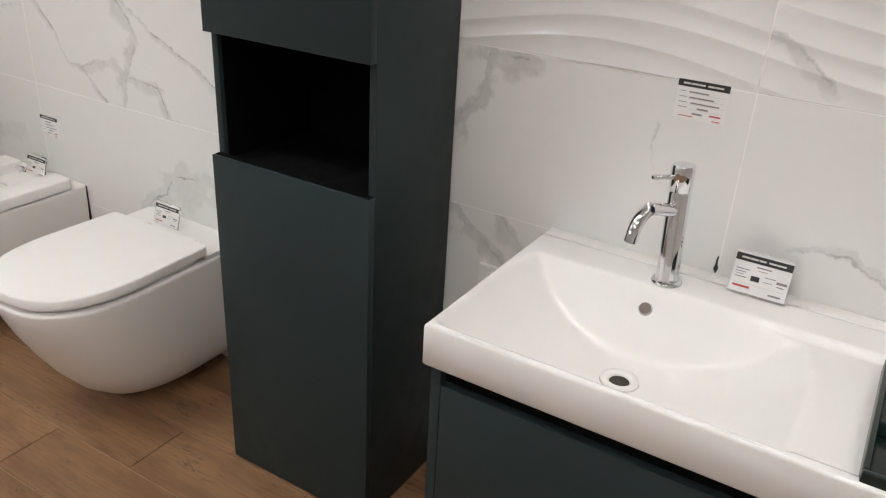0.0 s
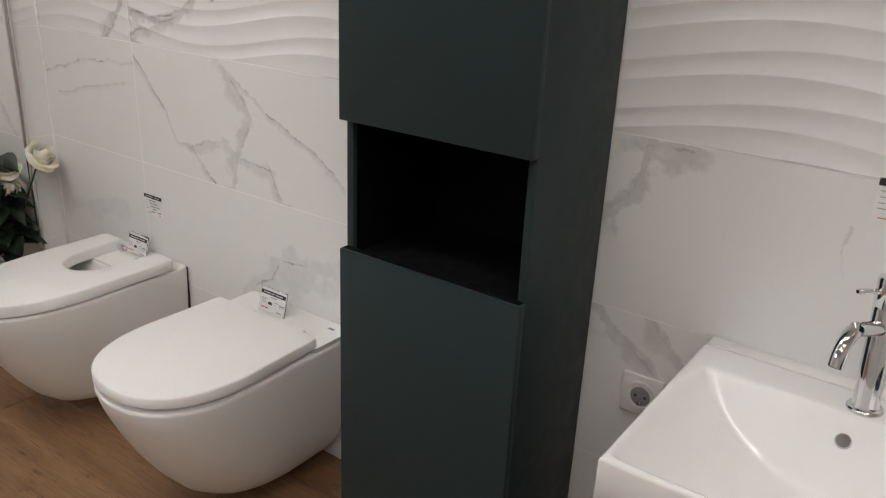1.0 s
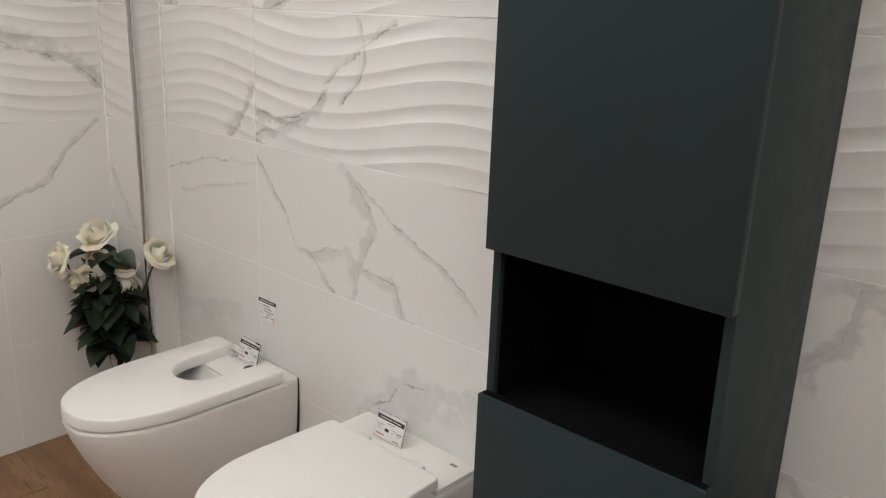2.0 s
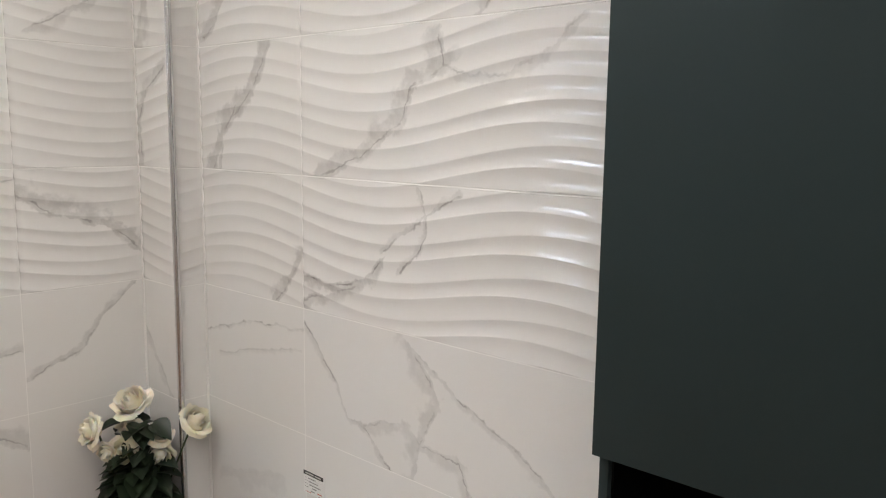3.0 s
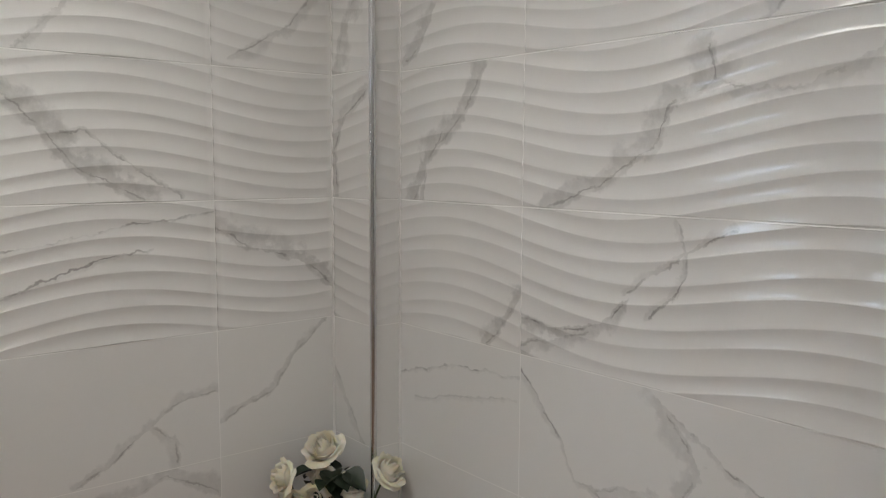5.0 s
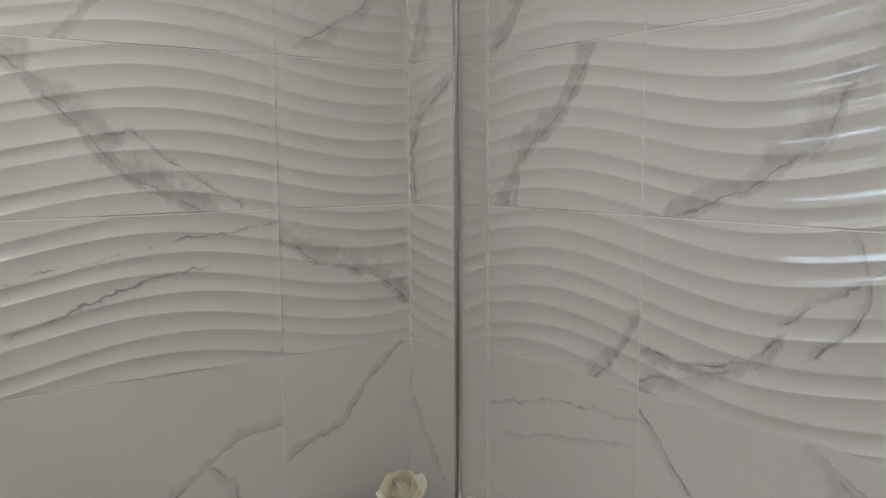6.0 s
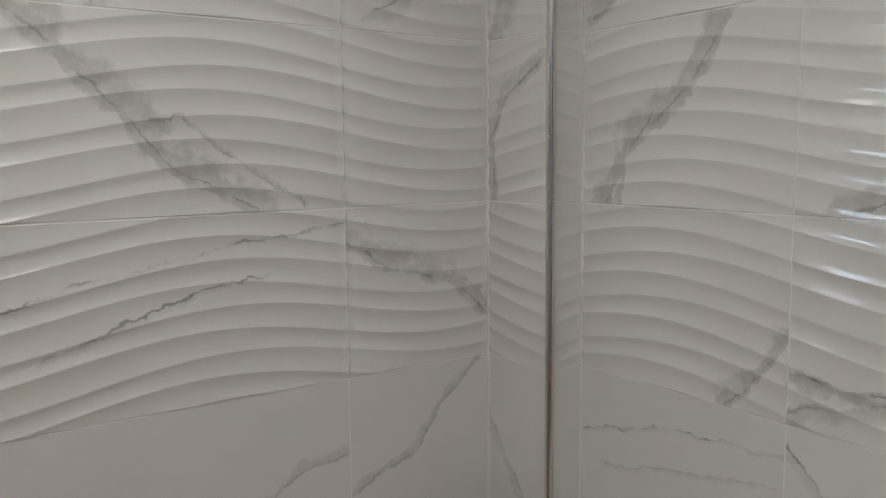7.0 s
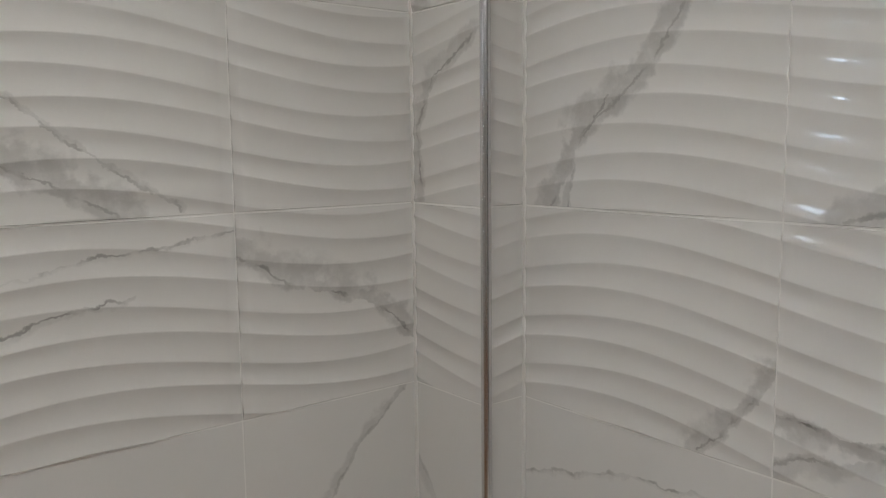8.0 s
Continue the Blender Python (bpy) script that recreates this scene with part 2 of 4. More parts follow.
floor = slab("floor", ROOM_X0, ROOM_X1, ROOM_Y0, WALL_Y + 0.2, -0.12, -0.0035, M_FLOOR_JOINT, "brown oak-look plank tile floor with pale joints", "floor")
wall_back = slab("wall_back", WALL_X - 0.2, ROOM_X1, WALL_Y + 0.0002, WALL_Y + 0.2, -0.0035, CEIL, M_GROUT, "wall of white marble-look tiles, wavy above plain ones", "wall")
wall_side = slab("wall_side", WALL_X - 0.16, WALL_X - 0.0003, SIDE_Y0, WALL_Y + 0.0003, -0.0035, CEIL, M_GROUT, "side wall of white marble-look wavy and plain tiles", "wall")
corner_box = slab("corner_boxing", WALL_X - 0.0003, BOX_X - 0.0003, BOX_Y + 0.0002, WALL_Y + 0.0003, -0.0035, CEIL, M_GROUT, "tiled pipe boxing in the room corner with metal edge trim", "wall")
# unseen shell, assumed: closes the room so sky enters only at the windows
slab("wall_beyond", ROOM_X0, WALL_X - 0.2, WALL_Y, WALL_Y + 0.2, -0.0035, CEIL, M_PLASTER, "unseen plain pale plaster wall of the showroom", "wall")
slab("wall_far", ROOM_X1, ROOM_X1 + 0.15, ROOM_Y0 - 0.15, WALL_Y + 0.2, -0.12, CEIL, M_PLASTER, "unseen plain pale plaster wall closing the showroom", "wall")
slab("wall_left", ROOM_X0 - 0.15, ROOM_X0, ROOM_Y0 - 0.15, WALL_Y + 0.2, -0.12, CEIL, M_PLASTER, "unseen plain pale plaster wall closing the showroom", "wall")
slab("ceiling", ROOM_X0 - 0.15, ROOM_X1 + 0.15, ROOM_Y0 - 0.15, WALL_Y + 0.2, CEIL, CEIL + 0.12, M_PLASTER, "unseen plain white painted showroom ceiling", "ceiling")

# shop front, out of view; windows set where the tile highlights point
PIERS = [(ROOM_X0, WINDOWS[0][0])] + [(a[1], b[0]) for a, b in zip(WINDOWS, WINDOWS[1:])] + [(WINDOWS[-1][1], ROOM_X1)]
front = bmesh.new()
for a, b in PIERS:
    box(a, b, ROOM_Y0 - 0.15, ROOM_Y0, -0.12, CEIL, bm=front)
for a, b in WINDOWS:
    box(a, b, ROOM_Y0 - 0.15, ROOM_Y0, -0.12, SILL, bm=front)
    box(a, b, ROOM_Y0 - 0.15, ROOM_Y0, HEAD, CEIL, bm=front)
tagged(part("wall_front", front, M_PLASTER), "unseen plain pale plaster front wall with window openings", "wall", kind="structure")
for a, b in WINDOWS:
    w = thing("window", "unseen white framed shop window letting in daylight", "window", kind="structure")
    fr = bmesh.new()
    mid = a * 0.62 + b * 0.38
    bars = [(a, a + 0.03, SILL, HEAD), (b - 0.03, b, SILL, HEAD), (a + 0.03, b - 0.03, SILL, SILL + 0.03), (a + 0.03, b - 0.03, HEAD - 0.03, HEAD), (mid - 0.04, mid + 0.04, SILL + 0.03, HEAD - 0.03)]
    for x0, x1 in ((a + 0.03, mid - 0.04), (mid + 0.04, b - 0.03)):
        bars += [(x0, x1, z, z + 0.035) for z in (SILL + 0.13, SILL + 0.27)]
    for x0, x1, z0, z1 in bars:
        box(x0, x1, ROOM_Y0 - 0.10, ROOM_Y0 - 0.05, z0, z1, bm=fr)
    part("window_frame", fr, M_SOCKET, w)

# metal edge trim of the boxing
trim = part("edge_trim", loft([[(BOX_X + 0.0060 + 0.0088 * math.cos(a), BOX_Y - 0.0020 + 0.0088 * math.sin(a), z) for a in [k * math.pi / 8 for k in range(16)]] for z in (0.0, CEIL)]), M_STEEL)
tagged(trim, "brushed steel edge trim along the tiled boxing", "trim", kind="structure")


for sx, sy in ((WALL_X + 0.001, BOX_Y - 0.001), (BOX_X + 0.001, WALL_Y - 0.001)):
    bead = part("corner_sealant", loft([[(sx + 0.0042 * math.cos(a), sy + 0.0042 * math.sin(a), z) for a in [k * math.pi / 5 for k in range(10)]] for z in (0.0, CEIL)]), M_SEAL)
    tagged(bead, "white sealant bead down the tiled inner corner", "trim", kind="structure")


# ---- ceiling lights, all out of view ----
def unseen_light(x, y, lx, ly, mat, label):
    t = thing("unseen_light", label, "ceiling light", "ceiling lights", at=(x, y, CEIL))
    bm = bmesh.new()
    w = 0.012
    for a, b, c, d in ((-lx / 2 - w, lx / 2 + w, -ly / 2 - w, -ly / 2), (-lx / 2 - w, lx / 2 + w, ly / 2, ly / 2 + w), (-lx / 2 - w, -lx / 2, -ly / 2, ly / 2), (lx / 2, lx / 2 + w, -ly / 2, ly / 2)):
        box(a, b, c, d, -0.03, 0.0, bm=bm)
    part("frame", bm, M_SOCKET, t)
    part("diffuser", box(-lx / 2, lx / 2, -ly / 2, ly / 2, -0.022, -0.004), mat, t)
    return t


# added fill panels, no such fixture is in view
for lx, ly, sx, sy in FILL_PANELS:
    unseen_light(lx, ly, sx, sy, M_FILL_COOL, "unseen neutral white fill panel added on the ceiling")
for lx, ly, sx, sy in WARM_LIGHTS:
    unseen_light(lx, ly, sx, sy, M_LAMP_WARM, "unseen lit warm white linear light on the ceiling")


# ---- washbasin and vanity ----
BX0, BX1, BY0, BY1, BZ = -0.762, 0.244, 0.953, 1.372, 0.674


DX, DY = -0.500, 1.136      # drain


def washbasin():
    t = thing("washbasin", "glossy white rectangular ceramic washbasin on a green vanity unit", "washbasin")
    bm = bmesh.new()
    nx, ny = 150, 130
    r = 0.012

    def top(x, y):
        z = BZ
        # rounded outer edge
        e = min(x - BX0, BX1 - x, y - BY0, BY1 - y)
        if e < 0.006:
            z -= 0.006 - math.sqrt(max(0, 0.006 ** 2 - (0.006 - e) ** 2))
        # bowl: steep at the front and the back, long slopes to the sides
        def ramp(d, w):
            k = min(1, max(0, d / w))
            return k * k * (3 - 2 * k)
        dx = x - DX
        across = 1 - abs(dx / 0.256) ** 3 if dx < 0 else 1 - abs(dx / 0.285) ** 2.5
        level = 0.096 * across - 0.012 * max(0, (y - DY) / 0.1) ** 2 + 0.010 * max(0, 1 - math.hypot(dx, y - DY) / 0.16)
        wall_b = 1.06 * (1.290 - y)
        wall_f = 1.6 * (y - BY0 - 0.012)
        def soft_min(a, b, r):
            k = max(0, min(1, 0.5 + 0.5 * (b - a) / r))
            return b + (a - b) * k - r * k * (1 - k)
        bowl = soft_min(soft_min(level, wall_b, 0.0075), wall_f, 0.03)
        bowl = bowl if bowl > 0.003 else 0.003 * math.exp((bowl - 0.003) / 0.003) if bowl > -0.02 else 0.0
        shelf = 0.013 * ramp(y - (BY0 + 0.010), 0.03) * ramp(1.292 - y, 0.010) * ramp(x + 0.40, 0.12) * ramp(BX1 - 0.014 - x, 0.02)
        return z - max(bowl, shelf)

    xs = [BX0 + (BX1 - BX0) * i / nx for i in range(nx + 1)]
    ys = [BY0 + (BY1 - BY0) * j / ny for j in range(ny + 1)]
    xs = sorted(set(xs + [BX0 + 0.0015, BX0 + 0.004, BX1 - 0.0015, BX1 - 0.004]))
    ys = sorted(set(ys + [BY0 + 0.0015, BY0 + 0.004, BY1 - 0.003]))
    grid = [[bm.verts.new((x, y, top(x, y))) for x in xs] for y in ys]
    for j in range(len(ys) - 1):
        for i in range(len(xs) - 1):
            if math.hypot((xs[i] + xs[i + 1]) / 2 - DX, (ys[j] + ys[j + 1]) / 2 - DY) < 0.014:
                continue
            bm.faces.new((grid[j][i], grid[j][i + 1], grid[j + 1][i + 1], grid[j + 1][i]))
    rim = [v for v in grid[0]] + [row[-1] for row in grid[1:]] + [v for v in reversed(grid[-1][:-1])] + [row[0] for row in reversed(grid[1:-1])]
    low = [bm.verts.new((v.co.x, v.co.y, 0.602)) for v in rim]
    inner = [bm.verts.new((v.co.x + (0.004 if v.co.x < -0.3 else -0.004), v.co.y + (0.004 if v.co.y < 1.1 else -0.004), 0.597)) for v in rim]
    n = len(rim)
    for i in range(n):
        k = (i + 1) % n
        bm.faces.new((rim[i], low[i], low[k], rim[k]))
        bm.faces.new((low[i], inner[i], inner[k], low[k]))
    part("bowl", bm, M_CERAMIC, t, angle=50)
    # waste and overflow
    part("drain", lathe([(0.0145, -0.010), (0.017, 0.0005), (0.021, 0.0040), (0.027, 0.0045), (0.0315, 0.0020), (0.0325, -0.006)], 36, (DX, DY, BZ - 0.1025)), M_CERAMIC, t, "raised white drain rim")
    part("drain_disc", lathe([(0.0005, 0.0), (0.0165, 0.0), (0.0165, 0.003), (0.0005, 0.003)], 24, (DX, DY, BZ - 0.1075)), M_HOLE_SHADE, t, "dark disc standing for the open drain")
    ring = lathe([(0.006, 0.003), (0.0105, 0.003), (0.0125, 0.0), (0.0105, -0.002), (0.006, -0.002)], 24)
    bmesh.ops.rotate(ring, verts=ring.verts, matrix=Matrix.Rotation(radians(46), 3, "X"))
    bmesh.ops.translate(ring, verts=ring.verts, vec=(-0.511, 1.2595, 0.6435))
    part("overflow_ring", ring, M_CHROME, t, "chrome overflow ring")
    hole = lathe([(0.0005, 0.0), (0.008, 0.0), (0.008, 0.0015), (0.0005, 0.0015)], 20)
    bmesh.ops.rotate(hole, verts=hole.verts, matrix=Matrix.Rotation(radians(46), 3, "X"))
    bmesh.ops.translate(hole, verts=hole.verts, vec=(-0.511, 1.2586, 0.6442))
    part("overflow_disc", hole, M_HOLE_SHADE, t, "dark disc standing for the overflow hole")
    return t


washbasin()

ledge = part("wall_ledge", box(BX0 + 0.004, BX1, BY1 + 0.002, WALL_Y - 0.001, 0.61, 0.673, 0.0015), M_MATT)
tagged(ledge, "narrow white sealing ledge between washbasin and wall", "trim", kind="structure")


def vanity():
    t = thing("vanity_unit", "dark green lacquered vanity unit under the washbasin", "vanity unit")
    x0, x1, y0, y1 = -0.753, 0.235, 0.966, 1.395
    part("side_panel", box(x0, x0 + 0.018, y0, y1, 0.06, 0.596, 0.0012), M_GREEN, t)
    part("side_panel", box(x1 - 0.018, x1, y0, y1, 0.06, 0.596, 0.0012), M_GREEN, t)
    part("bottom_panel", box(x0 + 0.018, x1 - 0.018, y0 + 0.02, y1, 0.06, 0.078), M_GREEN, t)
    part("back_panel", box(x0 + 0.018, x1 - 0.018, y1 - 0.012, y1, 0.078, 0.596), M_DARK, t)
    part("grip_channel", box(x0 + 0.018, x1 - 0.018, y0 + 0.018, y0 + 0.034, 0.53, 0.596), M_DARK, t, "dark recessed grip channel")
    part("drawer_front", box(x0 + 0.0195, x1 - 0.0195, y0 - 0.001, y0 + 0.016, 0.320, 0.563, 0.0015), M_GREEN, t)
    part("drawer_front", box(x0 + 0.0195, x1 - 0.0195, y0 - 0.001, y0 + 0.016, 0.064, 0.316, 0.0015), M_GREEN, t)
    for fx in (x0 + 0.04, x1 - 0.04):
        for fy in (y0 + 0.05, y1 - 0.05):
            part("foot", lathe([(0.018, 0.0), (0.018, 0.004), (0.012, 0.008), (0.012, 0.06)], 14, (fx, fy, 0.0)), M_DARK, t)
    return t


vanity()


def tray():
    t = thing("storage_tray", "dark green glossy plastic tray standing on the washbasin", "tray")
    x0, x1, y0, y1, z = -0.150, 0.156, 0.959, 1.262, BZ - 0.013
    part("base", box(x0, x1, y0, y1, z, z + 0.006, 0.002), M_GREEN_GLOSS, t)
    for a, b, c, d in ((x0, x1, y0, y0 + 0.010), (x0, x1, y1 - 0.010, y1), (x0, x0 + 0.008, y0 + 0.010, y1 - 0.010), (x1 - 0.008, x1, y0 + 0.010, y1 - 0.010), (x0 + 0.008, x1 - 0.008, y0 + 0.12, y0 + 0.13)):
        part("rim", box(a, b, c, d, z + 0.006, z + 0.028, 0.003), M_GREEN_GLOSS, t)
    return t


tray()


def basin_tap():
    t = thing("basin_tap", "tall chrome single-lever basin mixer tap on the washbasin", "tap", at=(-0.499, 1.319, BZ))
    part("body", lathe([(0.0265, 0.0), (0.0265, 0.003), (0.0245, 0.006), (0.0205, 0.007), (0.019, 0.012), (0.019, 0.166), (0.018, 0.168), (0.018, 0.170), (0.0195, 0.172), (0.0195, 0.211), (0.0182, 0.214), (0.0, 0.2145)], 36), M_CHROME, t)
    t.rotation_euler = (0.0, radians(-2.0), 0.0)
    # spout turned a little to the side
    d = Vector((-0.30, -0.95, 0)).normalized()
    path, rad = [], []
    for k in range(15):
        s = k / 14
        out = 0.014 + 0.118 * s
        z = 0.138 + 0.018 * min(1, s / 0.55)
        if s > 0.55:
            a = (s - 0.55) / 0.45 * 1.35
            out = 0.079 + 0.042 * math.sin(a)
            z = 0.156 - 0.042 * (1 - math.cos(a)) * 1.15
        path.append(d * out + Vector((0, 0, z)))
        rad.append(0.0115 - 0.0010 * s)
    path.append(path[-1] + (path[-1] - path[-2]).normalized() * 0.008)
    rad.append(0.0105)
    part("spout", tube(path, rad, 20), M_CHROME, t)
    end, way = path[-1], (path[-1] - path[-2]).normalized()
    part("aerator", tube([end - way * 0.001, end + way * 0.0012], 0.0092, 18), M_HOLE_SHADE, t, "dark disc standing for the aerator opening")
    h = Vector((-0.66, -0.75, 0)).normalized()
    part("lever", tube([h * 0.016 + Vector((0, 0, 0.194)), h * 0.03 + Vector((0, 0, 0.195)), h * 0.052 + Vector((0, 0, 0.197)), h * 0.056 + Vector((0, 0, 0.197))], [0.0042, 0.0042, 0.0046, 0.003], 12), M_CHROME, t)
    return t


basin_tap()


# ---- price cards ----
def card_marks(t, w, h, face, lines):
    """Printed marks on a card that lies in its own x-z plane, facing -y."""
    def mark(name, u0, u1, v0, v1, mat, lift=0.0006):
        part(name, box(u0 * w, u1 * w, face - lift, face - lift + 0.0004, v0 * h, v1 * h), mat, t)
    mark("header_bar", 0.0, 1.0, 0.82, 1.0, M_INK)
    for a, b in ((0.10, 0.24), (0.25, 0.40), (0.41, 0.53), (0.58, 0.72), (0.73, 0.88)):
        mark("header_mark", a, b, 0.885, 0.930, M_PALE, 0.0009)
    for name, u0, u1, v0, v1, mat in lines:
        if name == "text_bar":
            v1 = v0 + (v1 - v0) * 0.62
        mark(name, u0, u1, v0, v1, mat)


def stand_card(label, m, w, h):
    t = thing("price_card_holder", label, "price card", "price cards")
    part("holder", box(-0.003, w + 0.003, 0.0, 0.0022, 0.0, h + 0.008, 0.0008), M_ACRYLIC, t, "clear acrylic plate")
    part("holder_foot", box(-0.003, w + 0.003, 0.0022, 0.034, 0.0, 0.002, 0.0006), M_ACRYLIC, t, "clear acrylic foot")
    part("card", box(0, w, -0.0008, -0.0002, 0.004, h + 0.004, 0), M_CARD, t, "printed white card")
    lines = [("text_bar", 0.40, 0.66, 0.71, 0.76, M_GREY_INK), ("text_bar", 0.05, 0.30, 0.60, 0.635, M_GREY_INK), ("text_bar", 0.05, 0.24, 0.53, 0.56, M_GREY_INK),
             ("text_bar", 0.58, 0.76, 0.52, 0.55, M_GREY_INK), ("text_bar", 0.79, 0.97, 0.44, 0.54, M_GREY_INK), ("dark_box", 0.34, 0.49, 0.36, 0.49, M_INK), ("text_bar", 0.06, 0.27, 0.40, 0.43, M_GREY_INK),
             ("red_bar", 0.06, 0.36, 0.15, 0.20, M_RED_INK), ("text_bar", 0.05, 0.21, 0.47, 0.49, M_GREY_INK), ("text_bar", 0.56, 0.72, 0.40, 0.42, M_GREY_INK), ("text_bar", 0.80, 0.94, 0.36, 0.40, M_GREY_INK), ("text_bar", 0.44, 0.60, 0.64, 0.66, M_GREY_INK), ("text_bar", 0.70, 0.92, 0.10, 0.17, M_GREY_INK), ("rule_line", 0.04, 0.96, 0.255, 0.265, M_PALE)]
    card_marks(t, w, h, -0.0010, [(n, a, b, c * 0.96 + 0.04, d * 0.96 + 0.04, k) for n, a, b, c, d, k in lines])
    t.matrix_basis = m
    return t


stand_card("white price card in a clear holder on the washbasin", pose(-0.403, 1.352, BZ + 0.001, -18, 0, 0), 0.092, 0.070)
stand_card("white price card in a clear holder behind the toilet lid", pose(-1.860, 1.338, 0.400, -16, 0, 0), 0.086, 0.056)
stand_card("white price card in a clear holder behind the bidet cover", pose(-2.440, 1.352, 0.3975, -16, 0, 0), 0.086, 0.056)


def wall_card(label, x, z, w, h):
    t = thing("price_label", label, "price label", "price cards")
    part("card", box(0, w, -0.0008, 0.0, 0.0, h, 0), M_CARD, t, "printed white card")
    lines = [("text_bar", 0.06, 0.18, 0.695, 0.72, M_GREY_INK), ("text_bar", 0.24, 0.62, 0.68, 0.74, M_GREY_INK), ("text_bar", 0.06, 0.20, 0.555, 0.58, M_GREY_INK), ("text_bar", 0.26, 0.74, 0.54, 0.60, M_GREY_INK),
             ("text_bar", 0.06, 0.22, 0.415, 0.44, M_GREY_INK), ("text_bar", 0.30, 0.86, 0.40, 0.46, M_GREY_INK), ("text_bar", 0.06, 0.24, 0.285, 0.31, M_GREY_INK), ("text_bar", 0.44, 0.66, 0.27, 0.34, M_GREY_INK),
             ("text_bar", 0.36, 0.56, 0.13, 0.20, M_GREY_INK), ("red_bar", 0.70, 0.92, 0.15, 0.19, M_RED_INK), ("red_bar", 0.10, 0.38, 0.06, 0.08, M_RED_INK), ("red_bar", 0.76, 0.92, 0.035, 0.06, M_RED_INK), ("rule_line", 0.24, 0.95, 0.66, 0.668, M_PALE), ("rule_line", 0.24, 0.95, 0.52, 0.528, M_PALE), ("rule_line", 0.28, 0.95, 0.38, 0.388, M_PALE), ("rule_line", 0.28, 0.95, 0.25, 0.258, M_PALE)]
    card_marks(t, w, h, -0.0009, lines)
    t.location = (x, WALL_Y - 0.0004, z)
    return t


wall_card("white price label with dark header stuck on the wall tiles", -0.563, 0.938, 0.086, 0.066)
wall_card("small white price label stuck on the tiles above the bidet", -2.412, 0.513, 0.080, 0.060)


def socket():
    t = thing("power_socket", "white square wall socket half hidden behind the washbasin", "socket", at=(-0.868, WALL_Y, 0.509))
    s = 0.041
    part("plate", box(-s, s, -0.010, 0.0, -s, s, 0.003), M_SOCKET, t)
    bm = lathe([(0.031, 0.0), (0.031, 0.002), (0.0285, 0.003), (0.0235, 0.0022), (0.022, -0.006), (0.0, -0.006)], 32)
    bmesh.ops.rotate(bm, verts=bm.verts, matrix=Matrix.Rotation(radians(90), 3, "X"))
    bmesh.ops.translate(bm, verts=bm.verts, vec=(0, -0.0095, 0))
    part("insert", bm, M_SOCKET, t)
    # flat disc whose grey stands for the shade in the sunken socket
    well = lathe([(0.0005, 0.0), (0.0195, 0.0), (0.0195, 0.0008), (0.0005, 0.0008)], 28)
    bmesh.ops.rotate(well, verts=well.verts, matrix=Matrix.Rotation(radians(90), 3, "X"))
    bmesh.ops.translate(well, verts=well.verts, vec=(0, -0.0108, 0))
    part("well", well, M_GREY_INK, t, "flat grey disc painted as the shaded socket well")
    for dx in (-0.0095, 0.0095):
        bm = lathe([(0.0003, 0.0), (0.0028, 0.0), (0.0028, 0.001), (0.0003, 0.001)], 10)
        bmesh.ops.rotate(bm, verts=bm.verts, matrix=Matrix.Rotation(radians(90), 3, "X"))
        bmesh.ops.translate(bm, verts=bm.verts, vec=(dx, -0.0117, 0))
        part("pin_hole_disc", bm, M_HOLE_SHADE, t)
    part("earth_clip", box(-0.003, 0.003, -0.0135, -0.011, -0.020, -0.012, 0.0008), M_CHROME, t, "metal earth clip")
    return t


socket()

pin = part("wall_pin", tube([(-0.4385, WALL_Y + 0.002, 0.707), (-0.4385, WALL_Y - 0.004, 0.700), (-0.438, WALL_Y - 0.006, 0.692), (-0.4375, WALL_Y - 0.007, 0.685), (-0.437, WALL_Y - 0.006, 0.676)], [0.0014, 0.0016, 0.0022, 0.0045, 0.001], 10), M_RUBBER)
tagged(pin, "small black metal pin stuck in the wall tile", "pin")


# ---- tall cabinet ----
def tall_cabinet():
    t = thing("tall_cabinet", "tall dark green lacquered cabinet with an open black niche", "cabinet")
    x0, x1, yd, yb, top = -1.376, -0.989, 1.116, 1.402, 2.02
    yc = yd + 0.0195
    th = 0.016
    part("side_panel", box(x0 + 0.001, x0 + th, yc, yb, 0.0, top, 0.0012), M_GREEN, t)
    part("side_panel", box(x1 - th, x1 - 0.001, yc, yb, 0.0, top, 0.0012), M_GREEN, t)
    part("top_panel", box(x0 + th, x1 - th, yc, yb, top - th, top), M_GREEN, t)
    part("bottom_panel", box(x0 + th, x1 - th, yc, yb, 0.0, 0.06), M_GREEN, t)
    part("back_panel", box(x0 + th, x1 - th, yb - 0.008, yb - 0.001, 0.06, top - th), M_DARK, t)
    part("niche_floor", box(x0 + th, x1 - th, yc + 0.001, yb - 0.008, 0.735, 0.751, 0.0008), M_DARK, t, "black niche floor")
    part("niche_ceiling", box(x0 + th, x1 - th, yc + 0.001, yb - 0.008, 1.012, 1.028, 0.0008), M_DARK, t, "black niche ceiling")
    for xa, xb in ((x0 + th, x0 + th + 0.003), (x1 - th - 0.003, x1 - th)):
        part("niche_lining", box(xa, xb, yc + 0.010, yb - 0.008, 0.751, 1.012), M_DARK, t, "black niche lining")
    part("door", box(x0, x1, yd, yd + 0.018, 0.004, 0.762, 0.0014), M_GREEN, t)
    part("door", box(x0, x1, yd, yd + 0.018, 1.003, top, 0.0014), M_GREEN, t)
    part("grip_edge", box(x0 + 0.004, x1 - 0.004, yd + 0.006, yd + 0.0185, 0.7615, 0.7635), M_DARK, t, "dark bevelled grip edge")
    return t


tall_cabinet()


